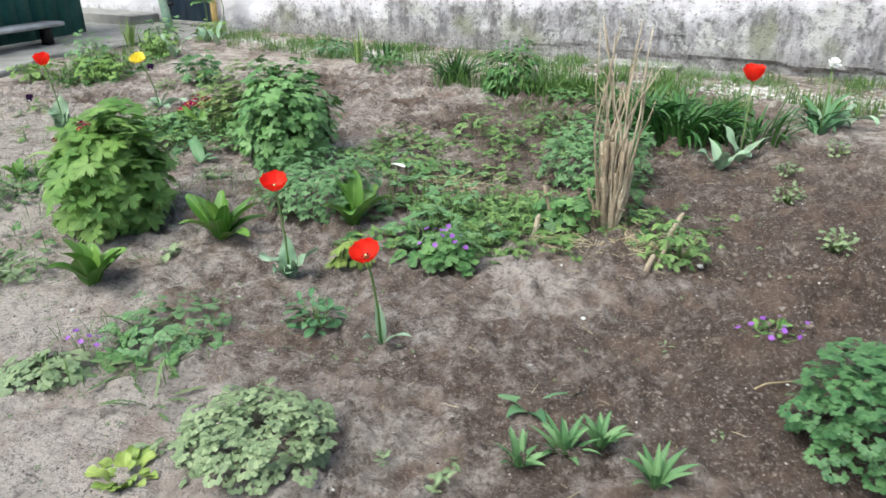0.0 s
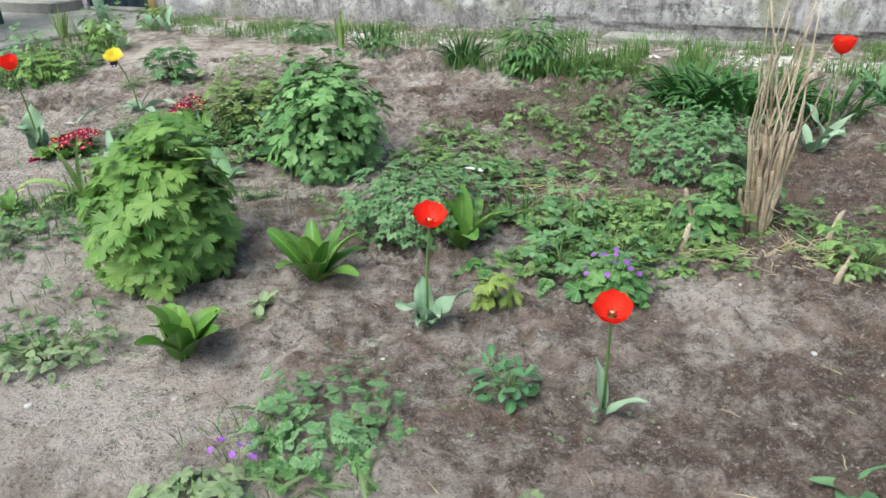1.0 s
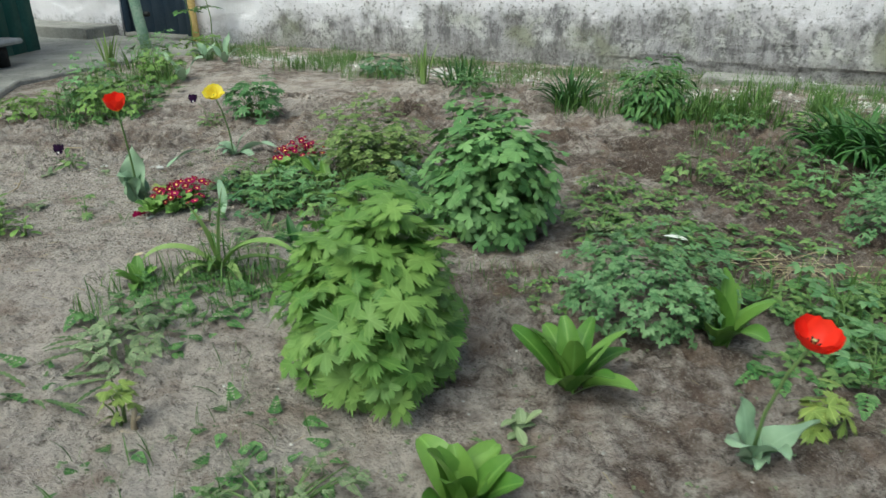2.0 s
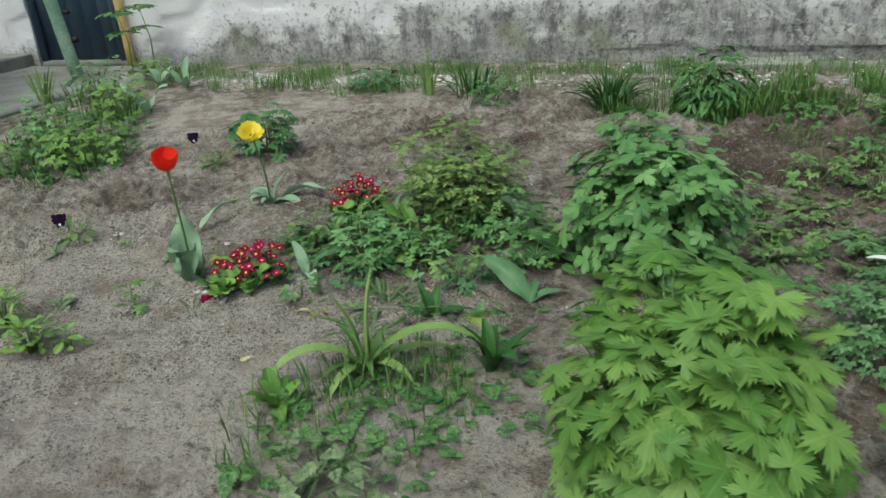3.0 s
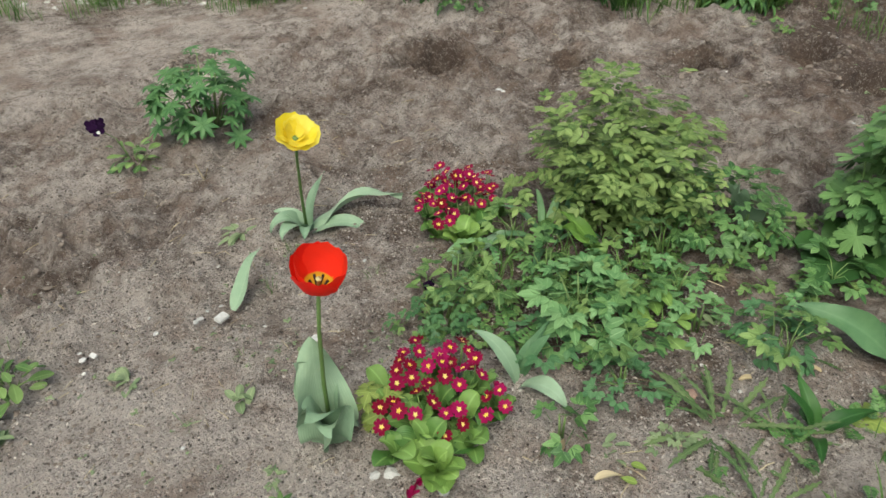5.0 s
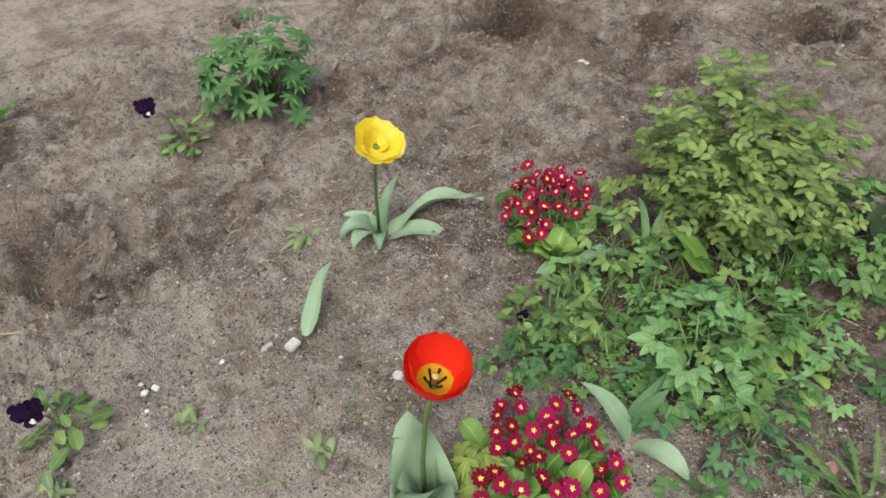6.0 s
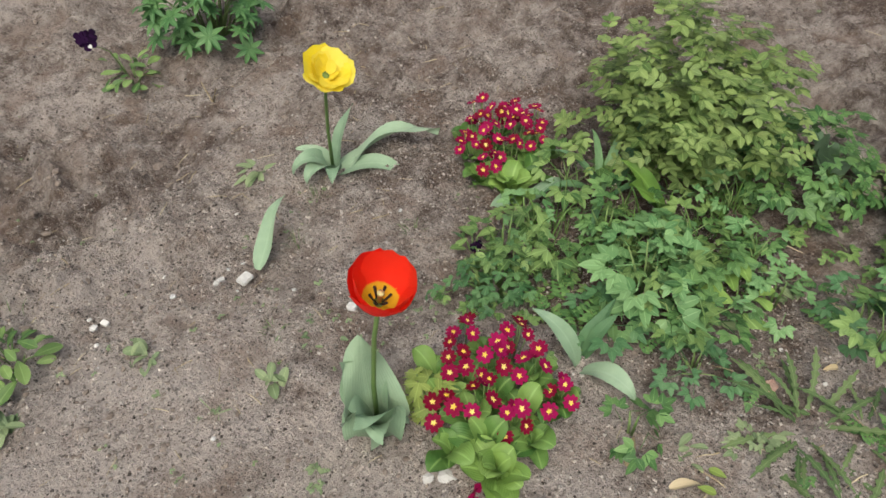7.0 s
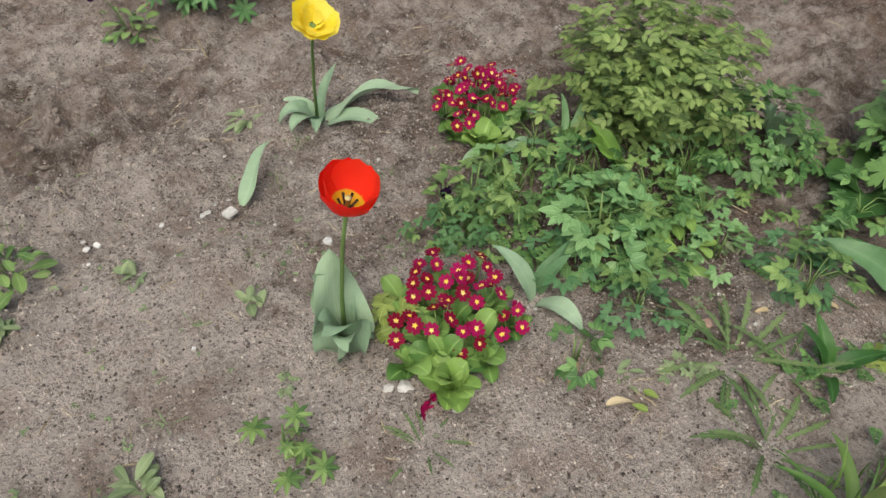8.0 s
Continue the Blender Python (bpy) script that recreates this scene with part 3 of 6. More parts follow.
def wall_run(name, s0, s1, z0, z1, label):
    """A stretch of plastered wall, uneven and flaked at its foot, 0.35 m thick."""
    fine = z0 < 0.5
    ss = np.linspace(s0, s1, max(2, int((s1 - s0) / (0.035 if fine else 0.3))))
    zs = np.concatenate([np.arange(z0, 1.0, 0.03), np.linspace(1.0, z1, 8)]) if fine else np.linspace(z0, z1, 4)
    S, Zs = np.meshgrid(ss, zs)
    Y = 0.010 * lattice(S, Zs, 0.55, 31)
    if fine:
        low = np.clip((0.62 + 0.2 * lattice(S, Zs, 0.4, 33) - Zs) / 0.1, 0, 1)
        Y = Y + 0.008 * lattice(S, Zs, 0.12, 35) * low - 0.016 * low * np.clip(lattice(S, Zs, 0.22, 37) * 3, 0, 1)
        foot = np.clip((0.17 + 0.06 * lattice(S, Zs, 0.25, 39) - Zs) / 0.03, 0, 1) * np.clip((1.1 - S) / 0.5, 0, 1)
        Y = Y - 0.04 * foot * (0.5 + 0.5 * np.clip(lattice(S, Zs, 0.5, 41) * 2 + 1, 0, 1))
    n, k = len(ss), len(zs)
    v = np.stack([S, Y, Zs], axis=-1).reshape(-1, 3).tolist()
    f = [(j * n + i, j * n + i + 1, (j + 1) * n + i + 1, (j + 1) * n + i) for j in range(k - 1) for i in range(n - 1)]
    c = len(v)
    v += [(s0, -0.35, z0), (s1, -0.35, z0), (s1, -0.35, z1), (s0, -0.35, z1)]
    top, bot = [(k - 1) * n + i for i in range(n)], list(range(n))
    f += [(c, c + 3, c + 2, c + 1), tuple(bot + [c + 1, c]), tuple(top[::-1] + [c + 3, c + 2])]
    f += [tuple([j * n for j in range(k)][::-1] + [c, c + 3]), tuple([j * n + n - 1 for j in range(k)] + [c + 2, c + 1])]
    g = Geo().add(v, f)
    return solo(name, g.mesh(name, PLASTER, smooth=False), PLASTER, label, "wall", WALL_M, kind="structure")


wall_run("wall_main", -9.0, 5.86, -0.1, 3.2, "white plaster house wall, its foot blackened and flaking with damp")
wall_run("wall_left", 7.02, 15.0, -0.1, 3.2, "white plaster house wall with grey damp stains")
wall_run("wall_over_door", 5.862, 7.018, 2.1, 3.2, "white plaster house wall above a door")

door = tagged(new("door_1"), "closed dark blue-grey painted door in a plaster wall", "door", kind="structure")
door.matrix_basis = WALL_M
for k in range(5):
    a = 5.99 + k * 0.195
    part("board", box(Geo(), a, -0.13, 0.10, a + 0.19, -0.09, 2.04, 0.006), BLUEDOOR, door)
part("sill", box(Geo(), 5.87, -0.3, 0.02, 7.01, -0.01, 0.095), CONCRETE, door, "grey concrete sill")
part("handle", tube(Geo(), [(6.12, -0.085, 1.0), (6.12, -0.04, 1.0), (6.22, -0.035, 1.0)], [0.01, 0.01, 0.009], 8), BLACK, door, "black iron handle")
trim = tagged(new("door_frame"), "dark blue-grey painted door frame in the plaster wall", "door frame", kind="structure")
trim.matrix_basis = WALL_M
part("jamb", box(Geo(), 5.868, -0.16, 0.0, 5.98, -0.02, 2.08, 0.008), BLUEDOOR, trim)
part("jamb", box(Geo(), 6.97, -0.16, 0.0, 7.012, -0.02, 2.08, 0.008), BLUEDOOR, trim)
part("head", box(Geo(), 5.985, -0.16, 2.045, 6.965, -0.02, 2.09, 0.006), BLUEDOOR, trim)
# down pipe of pale yellow beside the frame
pipe = solo("drain_pipe", tube(Geo(), [on_wall(5.77, 0.07, 0.04), on_wall(5.77, 0.07, 0.25), on_wall(5.79, 0.06, 1.2), on_wall(5.79, 0.06, 3.1)], [0.045, 0.042, 0.042, 0.042], 12), OCHRE, "rusty yellow drain pipe down the house wall", "pipe", Matrix())
tagged(pipe, kind="structure")


def slab(pts, z0, z1, mat, name, label, seed=0, parent=None, kind="structure"):
    """A flat concrete piece with an uneven outline and chipped upper edge."""
    r = random.Random(seed)
    rim = []
    for (ax, ay), (bx, by) in zip(pts, pts[1:] + pts[:1]):
        n = max(2, int(math.hypot(bx - ax, by - ay) / 0.12))
        rim += [(ax + (bx - ax) * i / n + r.uniform(-0.012, 0.012), ay + (by - ay) * i / n + r.uniform(-0.012, 0.012)) for i in range(n)]
    cx, cy = sum(p[0] for p in rim) / len(rim), sum(p[1] for p in rim) / len(rim)
    n, v = len(rim), []
    for ins, z in ((0.0, z0), (0.0, z1 - 0.014), (0.014, z1)):
        for x, y in rim:
            d = max(0.05, math.hypot(x - cx, y - cy))
            v.append((x - (x - cx) / d * ins, y - (y - cy) / d * ins, z + (r.uniform(-0.004, 0.003) if z > z0 else 0)))
    f = [(j * n + i, j * n + (i + 1) % n, (j + 1) * n + (i + 1) % n, (j + 1) * n + i) for j in (0, 1) for i in range(n)]
    v.append((cx, cy, z1))
    f += [(2 * n + i, 2 * n + (i + 1) % n, 3 * n) for i in range(n)]
    me = Geo().add(v, f).mesh(name, mat, smooth=False)
    if parent:
        return part(name, me, mat, parent)
    return solo(name, me, mat, label, "pavement", Matrix(), kind=kind)


slab([(-2.95, 9.95), (-3.15, 9.42), (-4.0, 8.75), (-4.55, 7.95), (-4.45, 7.0), (-4.6, 5.6), (-9.0, 4.5), (-11.0, 14.0), (-4.62, 10.98)], -0.15, 0.06, CONCRETE, "pavement", "grey concrete yard in front of the house door", 5)
ap = [on_wall(s, d) for s, d in ((7.1, 0.02), (7.1, 0.5), (9.5, 0.62), (12.5, 0.6), (12.5, 0.02))]
slab([(p.x, p.y) for p in ap], 0.0, 0.19, CONCRETE, "pavement", "pale raised concrete strip along the house wall", 6)
kerb = tagged(new("kerb"), "row of broken concrete slabs along the foot of the house wall", "kerb", kind="structure")
s, k = -6.0, 0
while s < 0.75:
    l = uni(0.5, 0.95)
    w, z = uni(0.18, 0.38), 0.075 + uni(-0.035, 0.03)
    q = [on_wall(s + a, 0.07 + b) for a, b in ((0.0, uni(0, 0.03)), (l - 0.04, uni(0, 0.03)), (l - 0.02, w), (0.02, w + uni(-0.05, 0.03)))]
    slab([(p.x, p.y) for p in q], 0.0, z, CONCRETE, "slab", "", 40 + k, kerb)
    s, k = s + l + (uni(0.05, 0.3) if k % 2 else 0), k + 1

# green shed, bench and post at the yard's edge
shed = thing("garden_shed", "dark green painted board shed on the concrete yard", "shed", -5.36, 9.55, 0, 0.06)
shed.matrix_basis = Matrix.Translation((-5.0, 9.62, 0.06)) @ Matrix.Rotation(radians(-107), 4, "Z")
for k in range(14):
    part("board", box(Geo(), 0.002 + k * 0.2, -0.03, 0.03, 0.196 + k * 0.2, 0.0, 1.9, 0.005), GREENPAINT, shed)
for k in range(7):
    part("board", box(Geo(), 0.0, -0.232 - k * 0.2, 0.03, 0.03, -0.036 - k * 0.2, 1.9, 0.005), GREENPAINT, shed)
part("roof", box(Geo(), -0.08, -1.6, 1.905, 2.9, 0.12, 1.96, 0.01), PLANK, shed, "grey boarded roof")
bench = thing("bench", "low bench with a weathered grey plank on dark legs", "bench", 0, 0, 0, 0.06)
bench.matrix_basis = Matrix.Translation((-4.82, 8.82, 0.06)) @ Matrix.Rotation(radians(-107), 4, "Z")
part("seat", box(Geo(), 0, -0.32, 0.205, 1.9, 0.0, 0.255, 0.01), PLANK, bench)
for a in (0.14, 1.68):
    part("leg", box(Geo(), a, -0.20, 0.0, a + 0.09, -0.08, 0.203, 0.006), BLACK, bench, "dark wooden leg")
post = thing("post", "faded pale green painted post beside the yard", "post", -3.95, 9.75, 0, 0.0)
part("shaft", tube(Geo(), [(0.03, 0, 0), (0.0, 0, 0.3), (-0.06, 0, 1.0), (-0.14, 0, 2.0)], [0.062, 0.06, 0.058, 0.055], 14), PALEGREEN, post)
part("bracket", box(Geo(), 0.055, -0.03, 0.40, 0.12, 0.03, 0.45, 0.006), BLACK, post, "black iron bracket")
part("bracket", box(Geo(), 0.04, -0.03, 0.66, 0.10, 0.03, 0.70, 0.006), BLACK, post, "black iron bracket")


# ---- loose pieces scattered over the ground ----
def pebble(seed, flat=0.7):
    r = random.Random(seed)
    bm = bmesh.new()
    bmesh.ops.create_icosphere(bm, subdivisions=1, radius=0.5)
    v = [Vector((p.co.x * r.uniform(0.75, 1.25), p.co.y * r.uniform(0.75, 1.25), p.co.z * flat * r.uniform(0.8, 1.2))) for p in bm.verts]
    f = [[p.index for p in q.verts] for q in bm.faces]
    bm.free()
    return Geo().add(v, f)


def scatter(name, protos, places, mat, label, category, smooth=False):
    """Many small pieces joined into one uncountable mesh; places: (proto number, matrix)."""
    vs, fs, uvs, base = [], [], [], 0
    for k, p in enumerate(protos):
        ms = [m for j, m in places if j == k]
        if not ms:
            continue
        M = np.array([[list(r) for r in m] for m in ms])
        v = np.array([tuple(q) for q in p.v])
        w = np.einsum("nij,vj->nvi", M[:, :3, :3], v) + M[:, None, :3, 3]
        vs += w.reshape(-1, 3).tolist()
        uvs += list(p.uv) * len(ms)
        for i in range(len(ms)):
            fs += [tuple(q + base + i * len(v) for q in f) for f in p.f]
        base += len(v) * len(ms)
    g = Geo()
    g.v, g.f, g.uv = vs, fs, uvs
    return solo(name, g.mesh(name, mat, smooth), mat, label, category, Matrix(), kind="stuff")


def lie(x, y, size, sink=0.25):
    """The pose of a piece that lies at random on the ground."""
    z = float(heights(x, y)) + size * (0.35 - sink)
    return Matrix.Translation((x, y, z)) @ Euler((uni(-0.4, 0.4), uni(-0.4, 0.4), uni(0, 6.28))).to_matrix().to_4x4() @ Matrix.Scale(size, 4)


PEBBLES = [pebble(i, 0.55) for i in range(5)]
GRAINS = [Geo().add([(0.5, 0.1, 0), (-0.1, 0.45, 0.05), (-0.5, -0.1, 0), (0.1, -0.45, -0.05), (0.05 * k, 0.1, 0.4), (0, 0, -0.35)], [(0, 1, 4), (1, 2, 4), (2, 3, 4), (3, 0, 4), (1, 0, 5), (2, 1, 5), (3, 2, 5), (0, 3, 5)]) for k in range(3)]
spots, grains = [], []
for k in range(13000):
    x, y = (uni(-4.0, 2.6), uni(0.9, 7.4)) if k % 2 else (uni(-3.7, -1.4), uni(3.9, 6.6))
    spots.append((k % 5, lie(x, y, 0.003 + 0.011 * RNG.random() ** 3, 0.4)))
for k in range(44000):
    x, y = uni(-3.7, -1.6), 4.0 + 1.7 * RNG.random() ** 1.3
    grains.append((k % 3, lie(x, y, 0.0034 + 0.0080 * RNG.random() ** 2.5, 0.4)))
for k in range(15000):
    x, y = uni(-3.7, -0.4), uni(5.2, 6.7)
    grains.append((k % 3, lie(x, y, 0.0034 + 0.009 * RNG.random() ** 3, 0.4)))
for k in range(4000):
    x, y = uni(-2.4, 2.0), uni(1.0, 4.0)
    grains.append((k % 3, lie(x, y, 0.004 + 0.008 * RNG.random() ** 2)))
for k in range(400):
    x, y = uni(0.4, 2.6), uni(1.4, 4.2)
    spots.append((k % 5, lie(x, y, 0.006 + 0.014 * RNG.random() ** 2, 0.45)))
for k in range(6500):
    x, y = (uni(-3.2, 1.2), uni(5.1, 7.4)) if k % 3 else (uni(0.6, 2.6), uni(1.5, 4.3))
    if float(lattice(x, y, 0.3, 77)) > 0.0:
        spots.append((k % 5, lie(x, y, 0.008 + 0.026 * RNG.random() ** 4, 0.5)))
for cx, cy, r, h in HOLES:
    for k in range(70):
        a, q = uni(0, 6.28), r * uni(1.1, 2.3)
        spots.append((k % 5, lie(cx + math.cos(a) * q, cy + math.sin(a) * q, uni(0.008, 0.03))))
for k in range(9000):
    x, y = uni(-3.6, -1.7), 4.0 + 2.6 * RNG.random()
    if float(lattice(x, y, 0.22, 79)) + 0.3 * float(lattice(x, y, 0.07, 83)) > 0.05:
        spots.append((k % 5, lie(x, y, 0.005 + 0.013 * RNG.random() ** 3, 0.45)))
scatter("soil_grains", GRAINS, grains, GRAIN, "fine grains of brown and grey earth", "soil")
scatter("soil_crumbs", PEBBLES, spots, CLOD, "small crumbs and clods of brown earth", "soil")
spots = [(k % 5, lie(uni(-4.0, 2.6), uni(0.9, 7.4), 0.003 + 0.011 * RNG.random() ** 2.5)) for k in range(1500)]
scatter("grit", PEBBLES, spots, MORTAR, "pale grit and tiny pebbles on the soil", "gravel")
spots = []
for k in range(9000):
    s, d = uni(-6.0, 4.9), RNG.gauss(0.80, 0.17)
    if float(lattice(s, 0, 0.7, 51)) + uni(-0.5, 0.5) > 0.0 or k % 7 == 0:
        p = on_wall(s, d)
        spots.append((k % 5, lie(p.x, p.y, 0.009 + 0.055 * RNG.random() ** 4, 0.42)))
scatter("rubble", PEBBLES, spots, MORTAR, "strip of pale mortar rubble in front of the house wall", "gravel")
TWIGS = [tube(Geo(), [(0, 0, 0), (0.3, 0.03 * (k - 1), 0.01), (0.65, 0.0, 0.012), (1, 0.05, 0.0)], [0.025, 0.028, 0.022, 0.012], 4) for k in range(3)]
spots = []
for k in range(900):
    x, y = (uni(-3.8, 2.4), uni(1.0, 6.8)) if k % 3 else (uni(-3.6, -1.6), uni(4.0, 6.2))
    if k % 9 == 0:
        x, y = 0.72 + RNG.gauss(0, 0.25), 2.75 + RNG.gauss(0, 0.15)
    l = uni(0.015, 0.06)
    spots.append((k % 3, Matrix.Translation((x, y, float(heights(x, y)) + 0.004)) @ Euler((uni(-0.1, 0.1), uni(-0.15, 0.15), uni(0, 6.28))).to_matrix().to_4x4() @ Matrix.Scale(l, 4)))
scatter("twigs", TWIGS, spots, STRAW, "bits of straw and dry twig on the soil", "twigs")

# ---- leaf shapes shared by the plants ----
DELPHS = [palmate(1.0, 5, POINTED, 150, 0.04 + 0.05 * k, k) for k in range(5)]
BROADPALMS = [palmate(1.0, 5 if k % 2 else 3, BROADLOBE, 140 if k % 2 else 112, 0.06 + 0.06 * k, 70 + k) for k in range(4)]
LANCES = [blade(1.0, 0.24, e, b, lance, 0.3, 6, seed=k, rows=1) for k, (e, b) in enumerate(((8, 50), (18, 75), (2, 30)))]
LOBED = [palmate(1.0, 3, POINTED, 105, 0.15 + 0.08 * k, 50 + k) for k in range(3)]
GERANS = [palmate(1.0, 5, ROUNDED, 150, 0.15, 20 + k) for k in range(3)]
COLUMBS = [compound(1.0, "columbine", k) for k in range(3)]
PEONIES = [compound(1.0, "peony", k) for k in range(3)]
ELDERS = [compound(1.0, "elder", k) for k in range(3)]
FERNS = [compound(1.0, "fern", k) for k in range(3)]
LUPINS = [compound(1.0, "lupin", k) for k in range(2)]
OVALS = [blade(1.0, 0.50, e, b, spoon, 0.2, 7, 0.02, seed=k) for k, (e, b) in enumerate(((25, 35), (45, 50), (12, 15)))]
PRIMS = [blade(1.0, 0.62, e, b, spoon, 0.25, 12, 0.09, tw, 0.2, k, 3) for k, (e, b, tw) in enumerate(((42, 75, 8), (60, 90, -12), (28, 50, 10), (72, 70, -6)))]
TEETH = [blade(1.0, 0.20, e, b, toothed, 0.1, 27, 0.0, curl=0.4, seed=k, rows=1) for k, (e, b) in enumerate(((22, 30), (40, 55), (12, 14)))]
STRAPS = [blade(1.0, 0.085, e, b, sword, 0.5, 10, seed=k, rows=1) for k, (e, b) in enumerate(((82, 60), (74, 110), (66, 140), (85, 30), (60, 95)))]
BROADS = [blade(1.0, 0.17, e, b, lance, 0.4, 10, curl=0.6, seed=k, rows=1) for k, (e, b) in enumerate(((80, 125), (72, 150), (62, 150), (84, 85)))]
SWORDS = [blade(1.0, 0.075, e, b, sword, 0.3, 7, seed=k, rows=1) for k, (e, b) in enumerate(((88, 12), (82, 20), (76, 25)))]
BLADES = [blade(1.0, 0.045, e, b, sword, 0.3, 5, seed=k, rows=1) for k, (e, b) in enumerate(((80, 70), (65, 90), (88, 35)))]

SHARED = {}


def shared(kind, k, mat):
    """The mesh of one leaf shape in one material, made once."""
    key = (id(kind), k % len(kind), mat.name)
    if key not in SHARED:
        SHARED[key] = kind[k % len(kind)].mesh("leaf", mat)
    return SHARED[key]


def aim(p, way, normal, scale):
    """A pose at p whose +y points along way and +z roughly along normal."""
    y = Vector(way).normalized()
    x = y.cross(Vector(normal)).normalized()
    z = x.cross(y)
    m = Matrix((x, y, z)).transposed().to_4x4()
    return Matrix.Translation(p) @ m @ Matrix.Scale(scale, 4)


def dome(parent, kind, mat, n, rx, ry, h, size, low=0.12, fill=0.75, droop=0.35, stemmat=None, name="leaf", power=1.6, up=0.55, loose=0.5, lay=0.8, lumps=0.16, swing=1.1):
    """Leaves on the outside of a rounded clump, on stalks from its foot."""
    stems, leaves = Geo(), []
    for i in range(n):
        v = (i + 0.5) / n
        th = i * 2.39996 + uni(-0.25, 0.25)
        phi = math.acos(max(0.0, 1 - v ** power * (1 - low * 0.5)))
        k = uni(fill, 1.05)
        o = Vector((math.cos(th), math.sin(th), 0))
        w = math.sin(phi) ** 0.62 * (1 - 0.12 * math.sin(phi) ** 6)
        p = Vector((o.x * rx * w, o.y * ry * w, h * (low + (1 - low) * math.cos(phi)))) * k
        p *= 1 + lumps * noise.noise(Vector((o.x * math.sin(phi), o.y * math.sin(phi), math.cos(phi))) * 2.6 + parent.location * 3)
        nrm = (o * (math.sin(phi) * lay) + Vector((uni(-loose, loose), uni(-loose, loose), math.cos(phi) + up + uni(-0.2, 0.3)))).normalized()
        turn = th + uni(-swing, swing)
        way = Vector((math.cos(turn), math.sin(turn), -droop * math.sin(phi) - 0.05))
        leaves.append((RNG.randrange(9), aim(p, way - nrm * way.dot(nrm), nrm, size * uni(0.55, 1.2))))
        if stemmat and i % 3 == 0:
            b = Vector((o.x * rx * 0.15, o.y * ry * 0.15, 0))
            tube(stems, [b, b.lerp(p, 0.5) + Vector((0, 0, h * 0.12)), p], [0.004, 0.003, 0.0018], 3)
    # the 300 leaves on the side of the path stand singly, those behind are one mesh
    leaves.sort(key=lambda q: q[1].translation.y + 0.5 * q[1].translation.x - 0.6 * q[1].translation.z)
    for k, m in leaves[:300]:
        part(name, shared(kind, k, mat), mat, parent, "", m)
    if leaves[300:]:
        rest = Geo()
        for k, m in leaves[300:]:
            rest.put(kind[k % len(kind)], m)
        tagged(part("foliage", rest, mat, parent, "dense leaves at the back of the clump"), kind="stuff")
    if stemmat:
        tagged(part("stem", stems, stemmat, parent, "tangle of thin green leaf stalks"), kind="stuff")


def tuft(parent, kind, mat, n, length, spread, lean=0.0, name="leaf", vary=0.35, wide=1.0):
    """Leaves that rise from one foot all round."""
    for i in range(n):
        th = i * 2.39996 + uni(-0.3, 0.3)
        d = spread * math.sqrt((i + 0.5) / n)
        l = length * uni(1 - vary, 1.08)
        m = Matrix.Translation((math.cos(th) * d, math.sin(th) * d, 0)) @ Matrix.Rotation(th - math.pi / 2 + uni(-0.5, 0.5), 4, "Z") @ Matrix.Rotation(radians(uni(-8, 8)), 4, "X") @ Matrix.Diagonal((l * wide, l, l, 1))
        part(name, shared(kind, RNG.randrange(12), mat), mat, parent, "", m)


def spray(parent, geo_fn, mat, specs, name="leaf", label=""):
    """Single large leaves, each of its own shape: (turn, length, width, elev, bend, twist)."""
    for k, (turn, l, w, e, b, tw) in enumerate(specs):
        part(name, geo_fn(l, w, e, b, tw, k), mat, parent, label, Matrix.Rotation(radians(turn), 4, "Z") @ Matrix.Translation((0, 0.008, 0)))


def tulip_leaf(l, w, e, b, tw, k):
    return blade(l, w, e, b, lance, 0.30, 16, 0.20 if w > 0.065 else 0.07, tw, 0.3, k + int(l * 1000), 3)


def lily_leaf(l, w, e, b, tw, k):
    return blade(l, w, e, b, oblong if w > 0.04 else lance, 0.4, 12, 0.03, tw, 0.2, k)


def long_leaf(l, w, e, b, tw, k):
    return blade(l, w, e, b, sword, 0.45, 16, 0.02, tw, 0.2, k)


def petal(R, H, half, flare=0.0, top=1.0):
    """One petal of a cup round +z, facing +y."""
    v, f, uv = [], [], []
    n, c = 9, 7
    for i in range(n):
        t = i / (n - 1)
        r = R * (0.10 + 0.90 * math.sin(min(1.0, t * 1.05) * math.pi / 2) ** 0.85) * (1 + flare * t * t)
        z = H * (t ** 1.35) * (1 - 0.12 * flare * t)
        a = radians(half) * max(0.04, math.sin(math.pi * (0.20 + 0.75 * t)) ** 0.34 if t > 0.35 else 0.62 + 0.38 * t / 0.35 * 0.98)
        for k in range(c):
            u = 2 * k / (c - 1) - 1
            rr = r * (1 + 0.05 * u * u)
            v.append((math.sin(a * u) * rr, math.cos(a * u) * rr, z * (1 - 0.05 * u * u * t) + 0.004 * math.sin(5 * u + i) * t))
            uv.append((0.5 + u / 2, t))
    for i in range(n - 1):
        for k in range(c - 1):
            q = i * c + k
            f.append((q, q + 1, q + c + 1, q + c))
    return Geo().add(v, f, uv)


